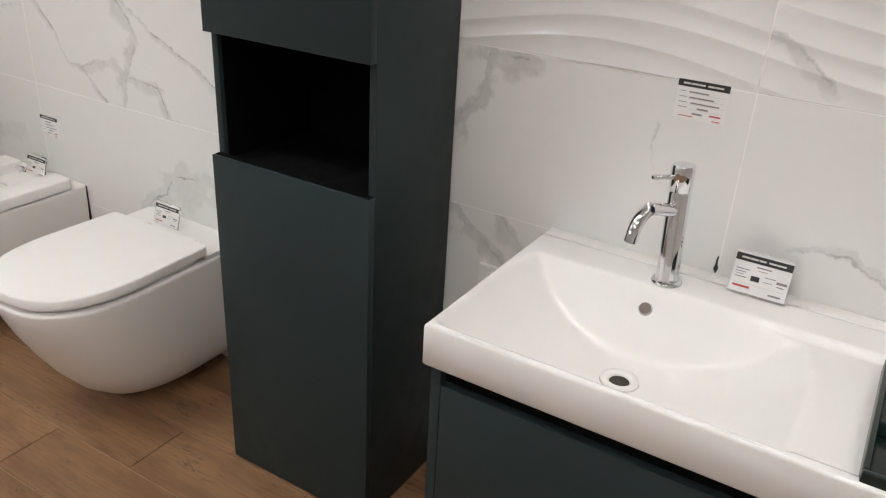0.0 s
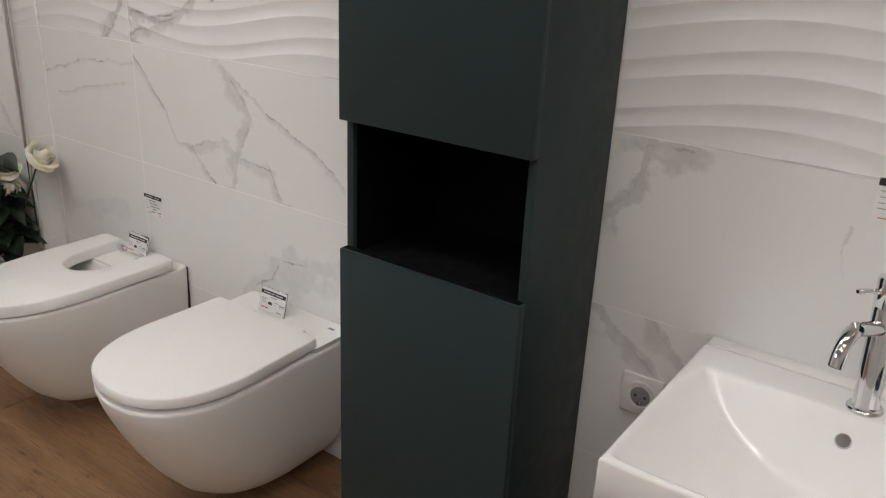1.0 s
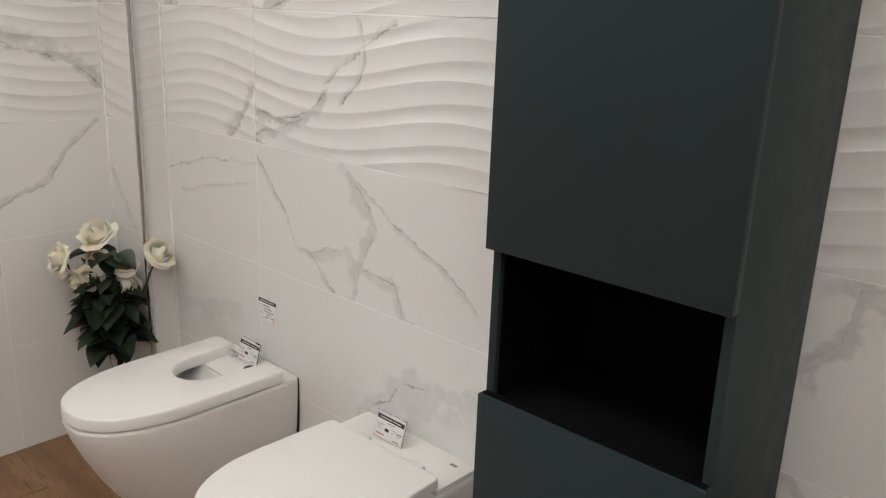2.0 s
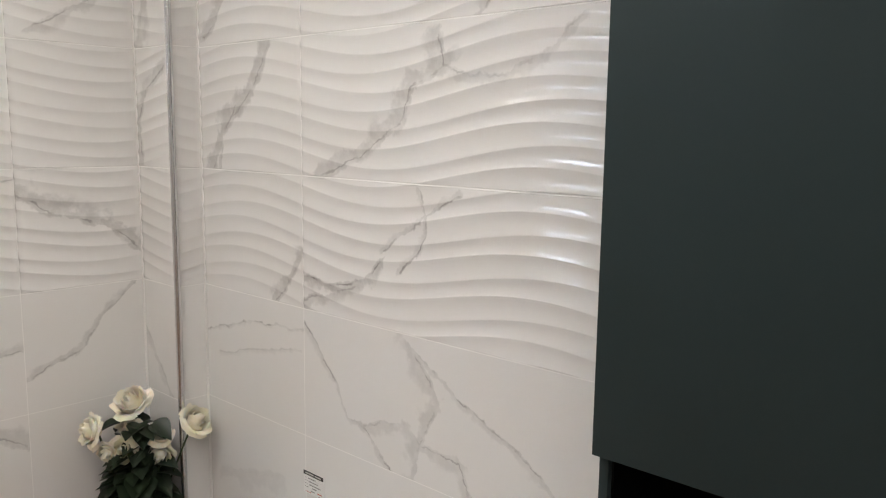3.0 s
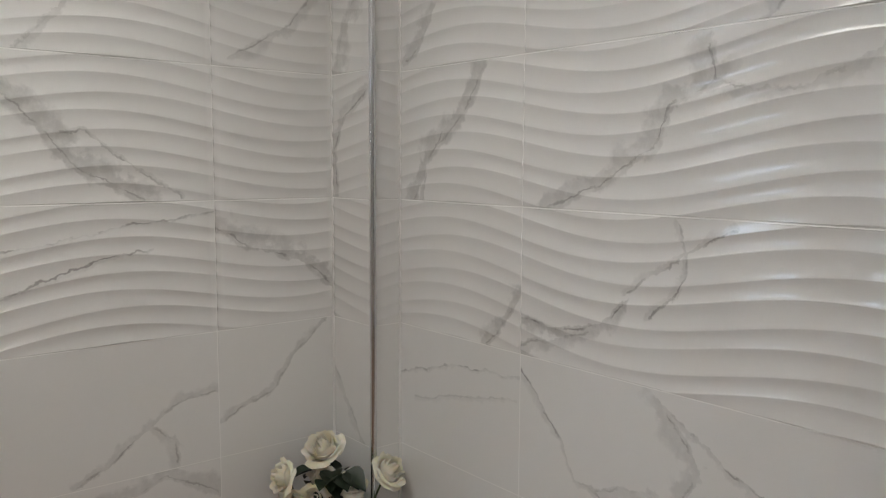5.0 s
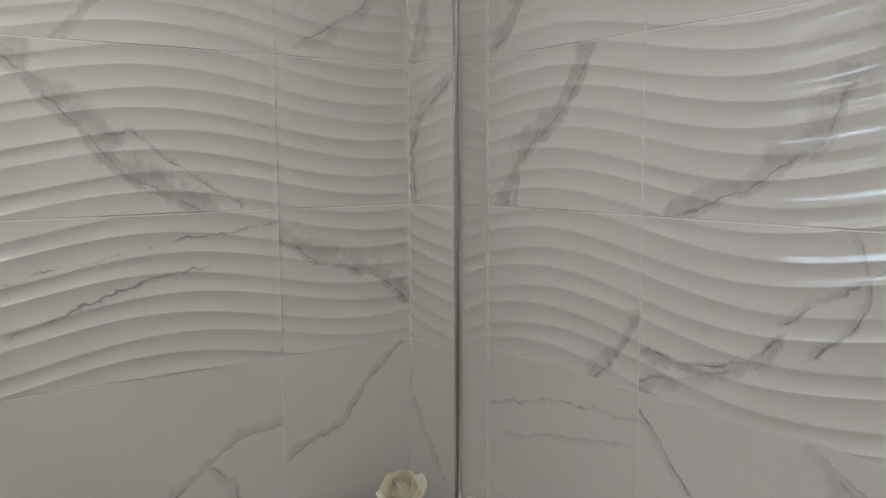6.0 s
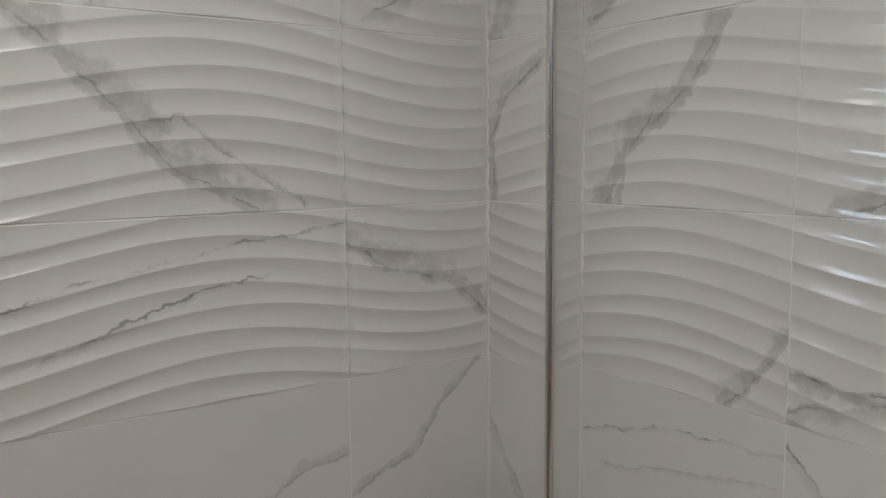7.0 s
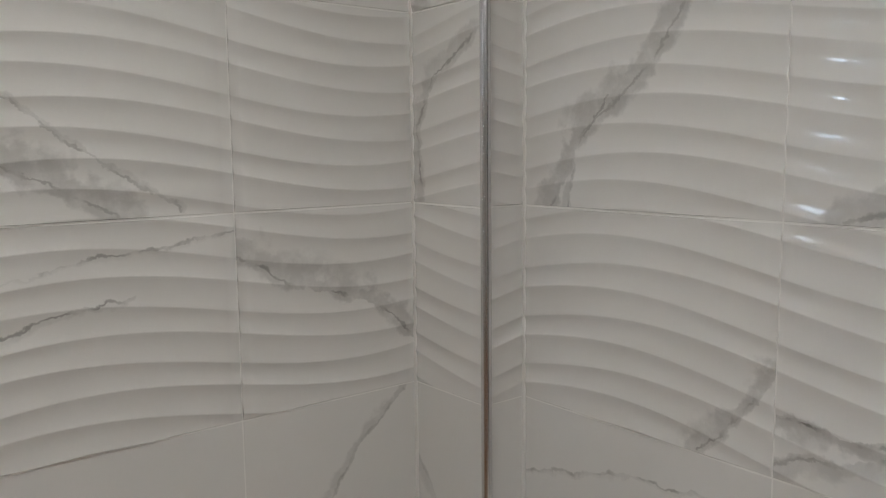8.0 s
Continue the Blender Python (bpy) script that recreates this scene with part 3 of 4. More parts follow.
# ---- toilet and bidet ----
def d_ring(w, nose, back, z, n=26, sides=7, fore=0.225, power=2.35, corner=0.02, taper=0.0):
    """A D-shaped outline: rounded nose towards -y, straight sides, corners rounded at the back."""
    yc = nose + fore
    pts = []
    for k in range(n + 1):
        a = -math.pi / 2 + math.pi * k / n
        s, c = math.sin(a), math.cos(a)
        pts.append((w * math.copysign(abs(s) ** (2 / power), s), yc - fore * abs(c) ** (2 / power), z))
    right = []
    for k in range(1, sides + 1):
        y = yc + (back - corner - yc) * k / sides
        right.append((w - taper * k / sides, y))
    for k in range(1, 5):
        a = math.pi / 2 * k / 4
        right.append((w - taper - corner + corner * math.cos(a), back - corner + corner * math.sin(a)))
    pts += [(x, y, z) for x, y in right]
    pts += [(-x, y, z) for x, y in reversed(right)]
    return pts


BACK = WALL_Y - 0.004


def pan_body(t, cavity, dn=0.0, dw=0.0, fore=0.225):
    prof = [(0.044, 0.060, 1.170), (0.046, 0.085, 1.125), (0.053, 0.108, 1.088), (0.072, 0.130, 1.047), (0.106, 0.148, 1.006), (0.158, 0.162, 0.966), (0.220, 0.171, 0.929), (0.285, 0.1765, 0.897), (0.342, 0.1795, 0.874), (0.385, 0.1805, 0.862), (0.392, 0.1795, 0.863), (0.395, 0.176, 0.868)]
    rings = [d_ring(w + dw, nose + dn, BACK, z, fore=min(fore, (BACK - nose - dn) * 0.6), corner=0.012 if z > 0.2 else 0.03) for z, w, nose in prof]
    if cavity:
        rings += [d_ring(0.150, 0.900, 1.262, 0.395, fore=0.2, corner=0.03), d_ring(0.146, 0.905, 1.256, 0.388, fore=0.2, corner=0.03), d_ring(0.132, 0.930, 1.236, 0.33, fore=0.18, corner=0.03), d_ring(0.09, 0.99, 1.19, 0.265, fore=0.11, corner=0.03), d_ring(0.03, 1.07, 1.13, 0.25, fore=0.03, corner=0.01)]
    return part("bowl", loft(rings), M_MATT, t, angle=55)


def gasket(t, wide=0.955):
    ring = [(x * wide, 0, z - 0.004) for x, z in [(0.178, 0.394), (0.180, 0.30), (0.176, 0.22), (0.160, 0.14), (0.10, 0.085), (0.05, 0.06)]]
    ring = ring + [(-x, y, z) for x, y, z in reversed(ring)]
    part("gasket", loft([[(x, BACK + 0.001, z) for x, _, z in ring], [(x, WALL_Y + 0.004, z) for x, _, z in ring]]), M_RUBBER, t, "black rubber gasket")


def toilet():
    t = thing("toilet", "white wall-hung toilet with its lid closed", "toilet", at=(-1.779, 0, -0.007))
    pan_body(t, False)
    part("back_slab", loft([d_ring(0.176, 1.275, BACK, z, fore=0.02, power=8, corner=0.012) for z in (0.395, 0.404, 0.407)]), M_MATT, t)
    part("seat", loft([d_ring(0.166, 0.876, 1.270, z, corner=0.02) for z in (0.396, 0.4095)]), M_LID, t)
    lid = [(0.4075, 0.177, 0.866, 1.288), (0.4090, 0.1800, 0.861, 1.291), (0.4290, 0.1800, 0.861, 1.291), (0.4315, 0.1785, 0.863, 1.2895), (0.4325, 0.1755, 0.867, 1.2865)]
    part("lid", loft([d_ring(w, n, b, z, corner=0.014, taper=0.006) for z, w, n, b in lid]), M_LID, t, angle=60)
    for s in (-1, 1):
        part("hinge", box(s * 0.085 - 0.02, s * 0.085 + 0.02, 1.283, 1.318, 0.403, 0.419, 0.004), M_LID, t)
    part("badge_mark", box(0.125, 0.143, 1.372, 1.379, 0.4072, 0.4078), M_GREY_INK, t, "small grey maker's mark")
    gasket(t)
    return t


toilet()


def bidet():
    t = thing("bidet", "white wall-hung bidet with a notched flat cover", "bidet", at=(-2.392, 0, -0.003))
    pan_body(t, True, 0.0, -0.019, 0.28)
    part("tap_shelf", loft([d_ring(0.110, 1.262, 1.385, z, fore=0.03, power=6, corner=0.012) for z in (0.3955, 0.3985, 0.4)]), M_MATT, t)
    part("tap_hole_disc", lathe([(0.0005, 0.0), (0.0175, 0.0), (0.0175, 0.001), (0.0005, 0.001)], 24, (0.033, 1.338, 0.4002)), M_HOLE_SHADE, t, "dark disc standing for the tap hole")
    # cover with a rounded notch at its back
    def outline(inset):
        w, nose, back = 0.1620 - inset, 0.862 + inset, 1.362 - inset
        ring = d_ring(w, nose, back, 0, corner=0.016, fore=0.28)
        front = [(x, y) for x, y, _ in ring]
        mid = len(front) - (7 + 4)
        head = front[:mid]
        tail = front[mid:]
        nw, ny = 0.082 + inset, 1.140 - inset
        notch = [(nw, back)] + [(nw - 0.008 * k / 5, back - (back - ny - 0.10) * k / 5) for k in range(1, 6)]
        for k in range(1, 18):
            a = math.pi * k / 18
            notch.append(((nw - 0.008) * math.cos(a), ny + 0.10 - 0.10 * math.sin(a) ** 0.8))
        notch += [(-(nw - 0.008 * k / 5), back - (back - ny - 0.10) * k / 5) for k in range(5, 0, -1)] + [(-nw, back)]
        return head + notch + tail
    bm = bmesh.new()
    rings = []
    for inset, z in ((0.004, 0.3985), (0.0, 0.4005), (0.0, 0.4270), (0.002, 0.4298), (0.005, 0.431)):
        rings.append([bm.verts.new((x, y, z)) for x, y in outline(inset)])
    n = len(rings[0])
    for a, b in zip(rings, rings[1:]):
        for i in range(n):
            bm.faces.new((a[i], a[(i + 1) % n], b[(i + 1) % n], b[i]))
    for ring in (rings[0], rings[-1]):
        for tri in tessellate_polygon([[v.co for v in ring]]):
            bm.faces.new([ring[k] for k in tri])
    part("cover", bm, M_LID, t, angle=50)
    part("hinge_pin", tube([(-0.084, 1.348, 0.411), (-0.050, 1.348, 0.411)], 0.009, 14), M_CHROME, t, "chrome hinge pin")
    part("hinge_post", lathe([(0.008, 0.0), (0.008, 0.010), (0.005, 0.013)], 14, (-0.066, 1.348, 0.398)), M_CHROME, t, "chrome hinge post")
    gasket(t, 0.86)
    return t


bidet()


# ---- roses in the corner ----
def rose(t, centre, size, aim):
    """Spiral of cupped petals round a bud."""
    bm = bmesh.new()
    # petals in a row, radius, height, outward flare, droop of the lip, how far they close over the heart
    rows = [(3, 0.20, 1.40, 0.0, 0.0, 0.65), (4, 0.33, 1.38, 0.0, 0.0, 0.50), (4, 0.46, 1.30, 0.5, 0.2, 0.25), (5, 0.62, 1.24, 0.9, 0.5, 0.12), (5, 0.76, 1.10, 1.8, 1.4, 0.0), (5, 0.84, 0.86, 2.6, 3.0, 0.0)]
    turn = random.random() * 6
    nu, nv = 8, 8
    for count, rad, high, flare, droop, shut in rows:
        for k in range(count):
            a0 = turn + 2 * math.pi * k / count + random.uniform(-0.22, 0.22)
            half = math.pi / count * random.uniform(1.25, 1.6)
            r0, h0 = rad * random.uniform(0.88, 1.12), high * random.uniform(0.88, 1.08)
            fl, dr, fold = flare * random.uniform(0.5, 1.4), droop * random.uniform(0.4, 1.4), random.uniform(-0.10, 0.10)
            g = []
            for j in range(nv + 1):
                v = j / nv
                lip = max(0.0, v - 0.62)
                row = []
                for i in range(nu + 1):
                    u = i / nu * 2 - 1
                    a = a0 + u * half * (0.35 + 0.65 * math.sin(math.pi / 2 * min(1, v * 1.6)))
                    crimp = lip * (0.28 * math.sin(7 * u + a0 * 5) + fold * u * 3)
                    r = r0 * (0.22 + 0.78 * math.sin(math.pi / 2 * min(1, v * 1.45))) * (1 + 0.04 * u) * (1 - shut * v * v * v) + fl * lip * lip * (1 - 0.35 * u * u) + crimp * rad * 0.5
                    z = -0.58 + h0 * v * (1 - 0.30 * u * u * v) - dr * lip * lip * (1 - 0.5 * u * u) + crimp * rad
                    row.append(bm.verts.new((r * math.cos(a), r * math.sin(a), z)))
                g.append(row)
            for j in range(nv):
                for i in range(nu):
                    bm.faces.new((g[j][i], g[j][i + 1], g[j + 1][i + 1], g[j + 1][i]))
        turn += 0.7
    rot = Vector(aim).normalized().to_track_quat("Z", "Y").to_matrix().to_4x4()
    bmesh.ops.transform(bm, matrix=Matrix.Translation(centre) @ rot @ Matrix.Scale(size, 4), verts=bm.verts)
    return part("rose", bm, M_PETAL, t, angle=180)


def leaf(bm, base, way, up, length, width):
    way = way.normalized()
    side = way.cross(up).normalized()
    nrm = side.cross(way).normalized()
    rows = []
    for j in range(7):
        s = j / 6
        w = width * math.sin(math.pi * min(0.985, 0.04 + 0.96 * s) ** 0.8) * 0.5
        c = base + way * length * s - Vector((0, 0, 1)) * length * 0.28 * s * s
        rows.append([bm.verts.new(c + side * w * q + nrm * abs(q) * w * 0.35 * (1 if abs(q) < 1 else 1.3)) for q in (-1, -0.5, 0, 0.5, 1)])
    for a, b in zip(rows, rows[1:]):
        for i in range(4):
            bm.faces.new((a[i], a[i + 1], b[i + 1], b[i]))


def bouquet():
    t = thing("rose_bouquet", "bouquet of cream artificial roses with dark leaves in a vase", "flowers")
    foot = Vector((-2.905, 1.225, 0.06))
    neck = Vector((-2.915, 1.232, 0.27))
    heads = [((-2.930, 1.207, 0.674), 0.051, (0.10, -0.55, 0.85)), ((-2.950, 1.098, 0.618), 0.043, (-0.15, -0.90, 0.35)), ((-2.852, 1.246, 0.597), 0.033, (0.70, -0.45, 0.60)), ((-2.815, 1.335, 0.618), 0.048, (0.70, 0.25, 0.65)),
             ((-2.925, 1.195, 0.612), 0.036, (0.40, -0.60, -0.45)), ((-2.900, 1.160, 0.560), 0.034, (0.60, -0.75, 0.20)), ((-2.862, 1.248, 0.534), 0.036, (0.55, -0.50, -0.50)), ((-2.930, 1.130, 0.552), 0.030, (0.35, -0.70, -0.40))]
    for c, s, aim in heads:
        c = Vector(c)
        aim = Vector(aim)
        rose(t, c, s, aim)
        mid = neck.lerp(c, 0.5) + Vector((random.uniform(-0.01, 0.01), random.uniform(-0.01, 0.01), 0))
        part("stem", tube([foot + Vector((random.uniform(-0.012, 0.012), random.uniform(-0.012, 0.012), 0)), neck + Vector((random.uniform(-0.008, 0.008), random.uniform(-0.008, 0.008), 0)), mid, c - aim.normalized() * s * 0.35], [0.0025, 0.0025, 0.0025, 0.003], 8), M_STEM, t)
    for k in range(150):
        h = random.uniform(0.0, 1.0)
        z = 0.33 + 0.30 * h
        a = random.uniform(0, 2 * math.pi)
        r = random.uniform(0.005, 0.052)
        base = Vector((-2.903 + r * math.cos(a), 1.212 + r * math.sin(a), z))
        up = Vector((random.uniform(-0.3, 0.3), random.uniform(-0.3, 0.3), 1))
        length = random.uniform(0.054, 0.084) * (1.15 if h < 0.5 else 0.85)
        way = Vector((math.cos(a), math.sin(a), random.uniform(-0.35, 0.35)))
        tip = base + way.normalized() * length
        if tip.x < WALL_X + 0.02:
            way.x = abs(way.x)
        if tip.y > BOX_Y - 0.012 and tip.x < BOX_X + 0.02:
            way.y = -abs(way.y)
        bm = bmesh.new()
        leaf(bm, base, way, up, length, length * 0.95)
        part("leaf", bm, M_LEAF, t, angle=180)
    return t


bouquet()

vase = part("vase", lathe([(0.0, 0.0), (0.045, 0.0), (0.050, 0.006), (0.052, 0.05), (0.046, 0.14), (0.030, 0.21), (0.024, 0.25), (0.030, 0.285), (0.027, 0.285), (0.021, 0.25), (0.027, 0.21), (0.043, 0.14), (0.049, 0.05), (0.045, 0.012), (0.0, 0.010)], 36, (-2.912, 1.230, 0.0)), M_GLASS)
tagged(vase, "slim clear glass vase on the floor holding roses", "vase")


# ---- wall tiles ----
WAVE = TILE_H / 4      # two ridges each
STEPS = (0.0, 0.03, 0.14, 0.27, 0.40, 0.52, 0.64, 0.76, 0.87, 0.965)


def ridges(u):
    """Heights of the ridge lines at u: two families that swing along the tile a little out of step."""
    a = 0.0163 + 0.031 * math.sin(2 * math.pi * (u - 0.475) / TILE_L)
    b = 0.0567 + 0.031 * math.sin(2 * math.pi * (u - 0.515) / TILE_L)
    return sorted([a + k * WAVE for k in range(-2, 6)] + [b + k * WAVE for k in range(-2, 6)])


def relief(v, lines):
    """Scalloped: hollow faces that meet in a crisp ridge."""
    for lo, hi in zip(lines, lines[1:]):
        if lo <= v <= hi:
            x = (v - lo) / (hi - lo)
            gain = 0.8 + 0.2 * min(1, (hi - lo) / 0.042)
            return gain * ((1 - x / 0.55) ** 1.8 if x < 0.55 else ((x - 0.55) / 0.45) ** 1.7)
    return 0.0


def tile_mesh(name, u0, u1, v0, v1, wavy, phase=0.0):
    g = JOINT / 2
    a, b, c, d = u0 + g, u1 - g, v0 + g, v1 - g
    bev = 0.0009
    nu = max(5, int((b - a) / 0.016)) if wavy else 1
    us = [a] + [a + bev + (b - a - 2 * bev) * i / nu for i in range(nu + 1)] + [b]
    columns = []
    for i, u in enumerate(us):
        rim = i in (0, len(us) - 1)
        col = [(u, 0.0002, c)]
        if wavy:
            lines = ridges(u + phase)
            inner = [lo + (hi - lo) * x for lo, hi in zip(lines, lines[1:]) for x in STEPS]
            n = len(inner)
            for j, v in enumerate(inner):
                v = min(max(v, c + bev + j * 2e-6), d - bev - (n - j) * 2e-6)
                col.append((u, (0.0002 if rim else 0.0) - 0.0028 * relief(v, lines) * (0.75 if rim else 1.0), v))
        else:
            col += [(u, 0.0002 if rim else 0.0, c + bev), (u, 0.0002 if rim else 0.0, d - bev)]
        columns.append(col + [(u, 0.0002, d)])
    w, h = len(us), len(columns[0])
    verts = [columns[i][j] for j in range(h) for i in range(w)]
    faces = [(j * w + i, j * w + i + 1, (j + 1) * w + i + 1, (j + 1) * w + i) for j in range(h - 1) for i in range(w - 1)]
    # skirt back into the bed
    ring = list(range(w)) + [w - 1 + w * j for j in range(1, h)] + [w * (h - 1) + i for i in range(w - 2, -1, -1)] + [w * j for j in range(h - 2, 0, -1)]
    n0, n = len(verts), len(ring)
    verts += [(verts[k][0], 0.0064, verts[k][2]) for k in ring]
    for i in range(n):
        faces.append((ring[i], n0 + i, n0 + (i + 1) % n, ring[(i + 1) % n]))
    me = bpy.data.meshes.new(name)
    me.from_pydata(verts, [], faces)
    inside = [wavy and 0 < k % (w - 1) < w - 2 and 0 < k // (w - 1) < h - 2 for k in range((w - 1) * (h - 1))]
    me.polygons.foreach_set("use_smooth", inside + [False] * n)
    me.update()
    return me


# veins of the tiles that carry their own print: (points, soft width, grey, line)
PRINT = {}
PRINT["b1_4"] = [([(0.458, 0.306), (0.473, 0.243), (0.383, 0.204), (0.343, 0.128), (0.211, 0.05), (0.075, 0.002)], 0.05, 0.42, 0.55), ([(0.473, 0.243), (0.546, 0.213), (0.625, 0.219), (0.705, 0.247), (0.794, 0.308)], 0.03, 0.25, 0.4)]
PRINT["b1_5"] = [([(0.654, 0.099), (0.594, 0.043), (0.553, -0.006)], 0.03, 0.35, 0.6)]
PRINT["b0_4"] = [([(0.847, 0.317), (0.783, 0.212), (0.654, 0.115), (0.59, 0.002)], 0.06, 0.48, 0.4), ([(0.702, 0.17), (0.642, 0.09), (0.626, -0.0)], 0.02, 0.3, 0.5)]
PRINT["b0_5"] = [([(0.665, 0.14), (0.605, 0.06), (0.555, 0.021)], 0.05, 0.4, 0.5)]
PRINT["b1_3"] = [([(0.521, 0.312), (0.428, 0.262), (0.41, 0.192), (0.342, 0.137)], 0.018, 0.3, 0.75), ([(0.405, 0.316), (0.421, 0.261), (0.295, 0.179)], 0.016, 0.28, 0.55), ([(-0.004, 0.081), (0.117, 0.073), (0.235, 0.11), (0.288, 0.154)], 0.034, 0.5, 0.85), ([(-0.002, 0.023), (0.093, 0.043), (0.193, 0.084)], 0.03, 0.35, 0.45)]
PRINT["b0_3"] = [([(0.987, 0.15), (0.948, 0.083), (0.876, 0.003)], 0.04, 0.48, 0.7)]
PRINT["b0_2"] = [([(0.522, 0.204), (0.77, 0.261), (0.992, 0.282)], 0.012, 0.16, 0.55), ([(0.591, 0.142), (0.807, 0.192), (0.972, 0.22)], 0.014, 0.14, 0.22)]
PRINT["b0_1"] = [([(0.601, 0.117), (0.705, 0.15), (0.871, 0.18)], 0.06, 0.15, 0.06)]
PRINT["b1_2"] = [([(-0.002, 0.301), (0.125, 0.169), (0.166, 0.093), (0.223, 0.086), (0.286, 0.019), (0.339, -0.014)], 0.018, 0.26, 0.7), ([(0.373, 0.307), (0.436, 0.249), (0.463, 0.192), (0.409, 0.097), (0.394, 0.007)], 0.045, 0.34, 0.62), ([(0.389, 0.302), (0.531, 0.218), (0.691, 0.149), (0.775, 0.078)], 0.02, 0.26, 0.7), ([(0.223, 0.086), (0.368, 0.126), (0.409, 0.09), (0.527, 0.081), (0.564, 0.005), (0.601, -0.008)], 0.03, 0.28, 0.5)]
PRINT["b1_1"] = [([(0.444, 0.078), (0.519, 0.118), (0.56, 0.18), (0.636, 0.186), (0.775, 0.227)], 0.095, 0.24, 0.6)]
PRINT["b2_2"] = [([(0.431, 0.183), (0.479, 0.231), (0.498, 0.319), (0.575, 0.327)], 0.06, 0.42, 0.45), ([(0.832, 0.252), (0.822, 0.209), (0.842, 0.168)], 0.006, 0.1, 0.22)]
PRINT["b2_1"] = [([(0.443, 0.322), (0.516, 0.263), (0.564, 0.231)], 0.055, 0.36, 0.25), ([(0.549, 0.331), (0.606, 0.28), (0.663, 0.209)], 0.04, 0.36, 0.25)]
PRINT["b3_3"] = [([(0.01, 0.207), (-0.046, 0.118), (0.024, 0.091), (0.102, 0.033)], 0.03, 0.34, 0.45)]
PRINT["b3_2"] = [([(0.286, 0.044), (0.206, 0.101), (0.109, 0.079)], 0.02, 0.25, 0.45)]
PRINT["s1_4"] = [([(0.81, 0.008), (0.667, 0.081), (0.604, 0.15), (0.529, 0.234), (0.466, 0.299), (0.403, 0.337)], 0.066, 0.5, 0.5), ([(0.902, 0.009), (0.834, 0.055), (0.748, 0.106), (0.682, 0.16), (0.629, 0.157)], 0.012, 0.3, 0.6)]
PRINT["s1_3"] = [([(0.398, 0.195), (0.501, 0.237), (0.601, 0.246), (0.701, 0.27), (0.775, 0.286), (0.899, 0.291), (0.995, 0.311)], 0.01, 0.14, 0.6), ([(0.447, 0.11), (0.531, 0.147), (0.616, 0.172), (0.697, 0.2), (0.827, 0.221)], 0.012, 0.22, 0.7)]
PRINT["s2_3"] = [([(0.349, 0.084), (0.241, 0.173), (0.073, 0.225), (-0.002, 0.268)], 0.055, 0.46, 0.6)]
PRINT["s2_2"] = [([(0.315, 0.324), (0.213, 0.237), (0.146, 0.153), (-0.002, 0.093)], 0.024, 0.34, 0.6)]
PRINT["s1_2"] = [([(0.984, 0.182), (0.888, 0.173), (0.81, 0.122), (0.702, 0.04), (0.633, 0.003)], 0.026, 0.3, 0.62), ([(0.81, 0.122), (0.87, 0.073), (0.869, 0.013)], 0.03, 0.28, 0.45)]
PRINT["s1_1"] = [([(0.977, 0.245), (0.847, 0.317), (0.698, 0.277), (0.589, 0.204)], 0.05, 0.36, 0.5)]
PRINT["k_4"] = [([(0.192, 0.294), (0.071, 0.217), (0.019, 0.138), (0.023, 0.019)], 0.045, 0.36, 0.55)]
PRINT["k_5"] = [([(0.026, 0.022), (0.067, 0.122), (0.127, 0.201)], 0.06, 0.4, 0.3)]
PRINT["k_2"] = [([(0.008, 0.187), (0.114, 0.048), (0.153, -0.009)], 0.03, 0.25, 0.25)]
PRINT["other"] = [([(0.05, 0.02), (0.22, 0.12), (0.31, 0.24), (0.46, 0.33)], 0.03, 0.3, 0.5), ([(0.55, 0.0), (0.7, 0.16), (0.92, 0.3)], 0.03, 0.3, 0.45)]

MARBLE = {key: marble("marble_print_" + key, veins, 3.1 * i) for i, (key, veins) in enumerate(PRINT.items())}
MARBLE["plain"] = marble("marble_print_plain", (), 91.0)


def tile(wall, key, u0, u1, row, origin, turn, phase=0.0):
    v1 = min(TILE_H, CEIL - row * TILE_H)
    wavy = row >= 3
    shape = ("wavy" if wavy else "plain", round(u0, 3), round(u1, 3), round(v1, 3), phase)
    if shape not in tile_mesh_store:
        tile_mesh_store[shape] = tile_mesh("wall_tile", u0, u1, 0.0, v1, wavy, phase)
    me = tile_mesh_store[shape]
    if not me.materials:
        me.materials.append(None)
    ob = new("tile", me)
    ob.material_slots[0].link = "OBJECT"
    ob.material_slots[0].material = MARBLE[key if key in MARBLE else ("other" if wavy and row > 4 else "plain")]
    ob.parent = wall
    ob.matrix_basis = pose(origin[0], origin[1], row * TILE_H, 0, 0, turn)
    return ob


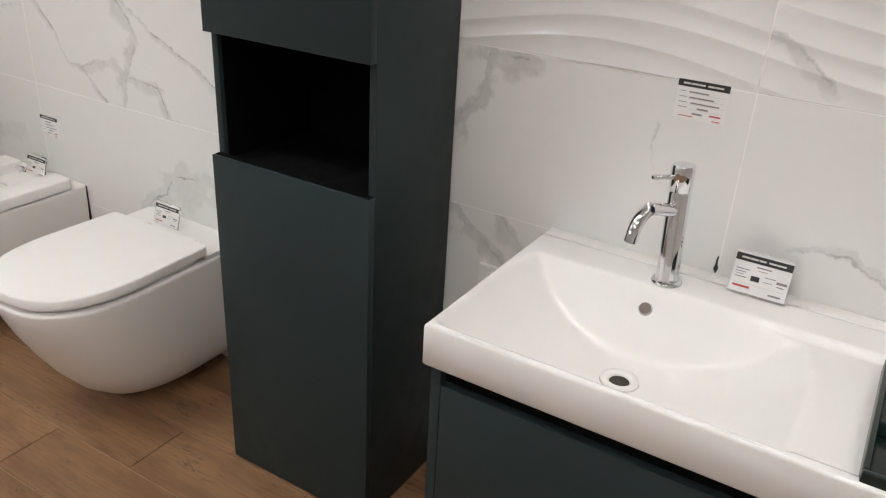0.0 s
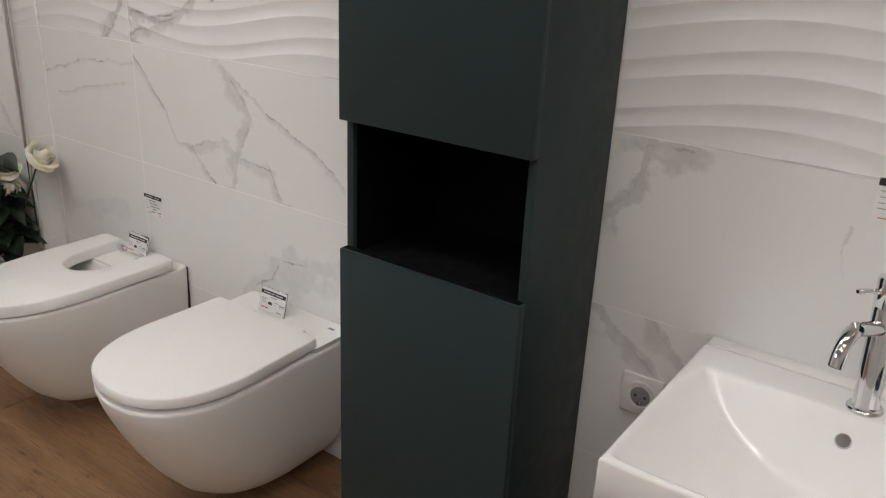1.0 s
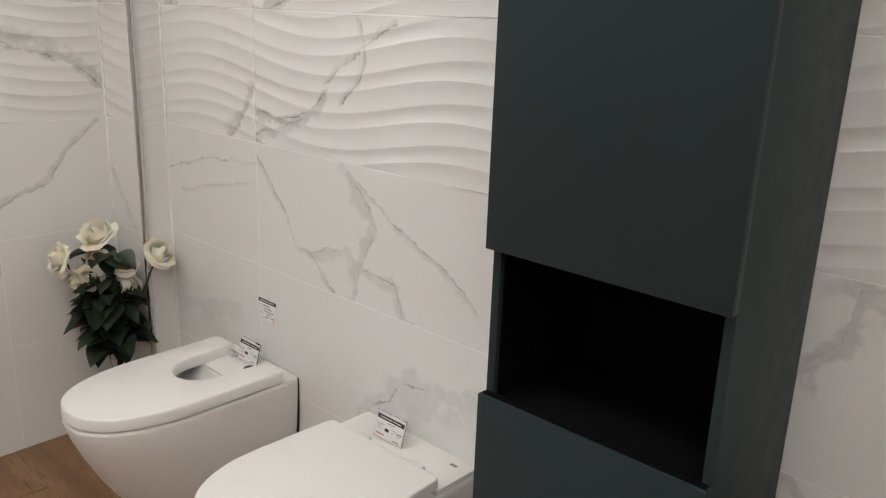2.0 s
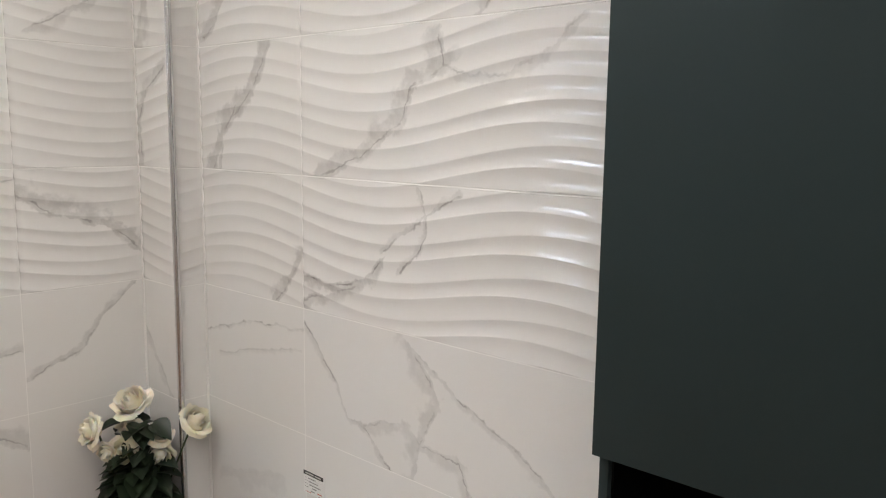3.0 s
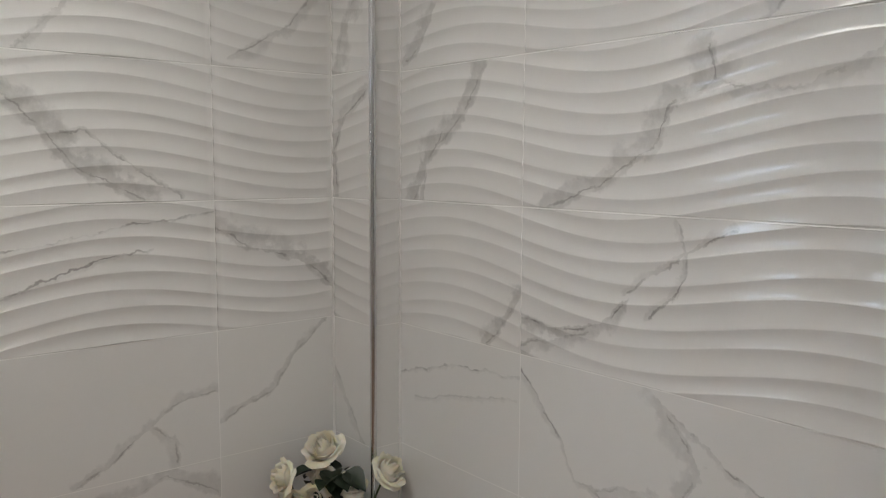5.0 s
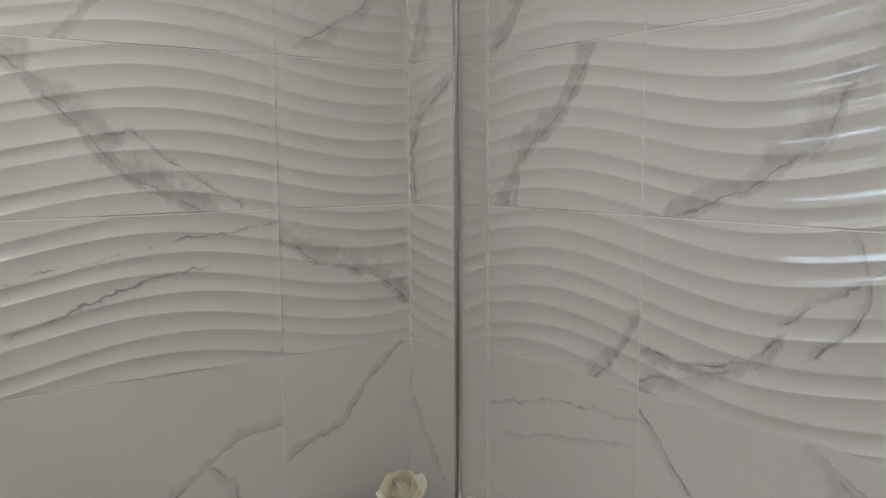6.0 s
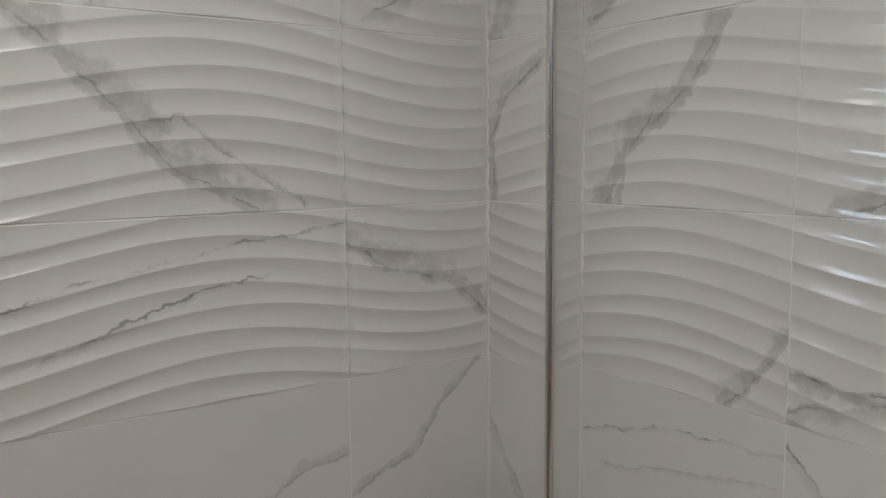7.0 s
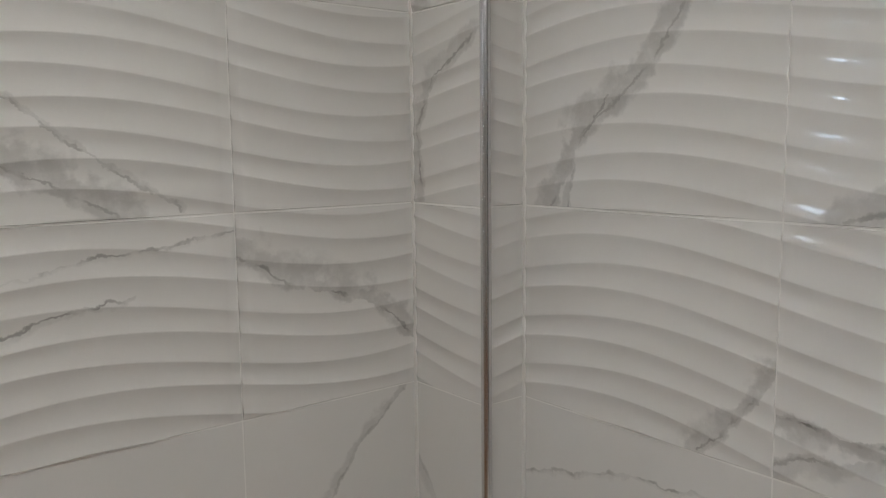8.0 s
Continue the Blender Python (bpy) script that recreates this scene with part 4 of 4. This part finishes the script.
tile_mesh_store = {}
BJ = -2.405      # a vertical joint of the back wall
SJ = 0.975       # a vertical joint of the side wall
for row in range(8):
    # back wall, first a cut tile beside the boxing
    tile(wall_back, "b0_%d" % row, TILE_L - (BJ - BOX_X), TILE_L, row, (BJ - TILE_L, WALL_Y), 0)
    for k in range(1, 6):
        tile(wall_back, "b%d_%d" % (k, row), 0.0, TILE_L, row, (BJ + (k - 1) * TILE_L, WALL_Y), 0)
    # side wall, seen with y to the right
    tile(wall_side, "s2_%d" % row, 0.0, BOX_Y - SJ, row, (WALL_X, SJ), 90)
    for k in (1,):
        tile(wall_side, "s%d_%d" % (k, row), 0.0, TILE_L, row, (WALL_X, SJ + (k - 2) * TILE_L), 90)
    # boxing: its face and its flank
    tile(corner_box, "k_%d" % row, 0.0, BOX_X - WALL_X - 0.004, row, (WALL_X, BOX_Y), 0, 0.42 if row % 2 == 0 else 0.0)
    tile(corner_box, "plain", 0.0, WALL_Y - BOX_Y - 0.004, row, (BOX_X, BOX_Y + 0.004), 90, 0.0 if row % 2 == 0 else 0.45)

# ---- floor planks ----
PW, PL = 0.1655, 1.0


plank_store = {}


def plank_verts(x0, x1, y0, y1):
    g, b = 0.0014, 0.0012
    x0, x1, y0, y1 = x0 + g, x1 - g, y0 + g, y1 - g
    v = [(x0, y0, -0.0045), (x1, y0, -0.0045), (x1, y1, -0.0045), (x0, y1, -0.0045),
         (x0, y0, -b), (x1, y0, -b), (x1, y1, -b), (x0, y1, -b),
         (x0 + b, y0 + b, 0.0), (x1 - b, y0 + b, 0.0), (x1 - b, y1 - b, 0.0), (x0 + b, y1 - b, 0.0)]
    f = [(8, 9, 10, 11)]
    for k in range(4):
        n = (k + 1) % 4
        f += [(k, n, n + 4, k + 4), (k + 4, n + 4, n + 8, k + 8)]
    return v, f


def plank_mesh(length, width):
    key = (round(length, 3), round(width, 3))
    if key not in plank_store:
        v, f = plank_verts(0, length, 0, width)
        me = bpy.data.meshes.new("plank")
        me.from_pydata(v, [], f)
        me.materials.append(M_WOOD)
        plank_store[key] = me
    return plank_store[key]


FIRST = {5: -1.544, 6: -1.388, 4: -1.80, 3: -1.45, 7: -1.70}   # a short joint in the rows beside the bowls
far_v, far_f = [], []
for j in range(-24, 8):
    y = 0.944 + (j - 5) * PW
    y0, y1 = max(y, ROOM_Y0), min(y + PW, WALL_Y)
    if y1 - y0 < 0.02:
        continue
    start = FIRST[j] if j in FIRST else -1.6 + ((j * 0.37) % 1.0)
    x = start - 6 * PL
    while x < ROOM_X1:
        x0, x1 = max(x, ROOM_X0), min(x + PL, ROOM_X1)
        if x1 - x0 > 0.03:
            if x1 > -3.3 and x0 < 1.5 and y1 > -1.2:
                ob = new("plank", plank_mesh(x1 - x0, y1 - y0))
                ob.parent = floor
                ob.location = (x0, y0, 0.0)
            else:
                v, f = plank_verts(x0, x1, y0, y1)
                far_f += [tuple(k + len(far_v) for k in q) for q in f]
                far_v += v
        x += PL
me = bpy.data.meshes.new("far_planks")
me.from_pydata(far_v, [], far_f)
me.materials.append(M_WOOD)
ob = new("far_planks", me)
ob.parent = floor
tagged(ob, kind="stuff")
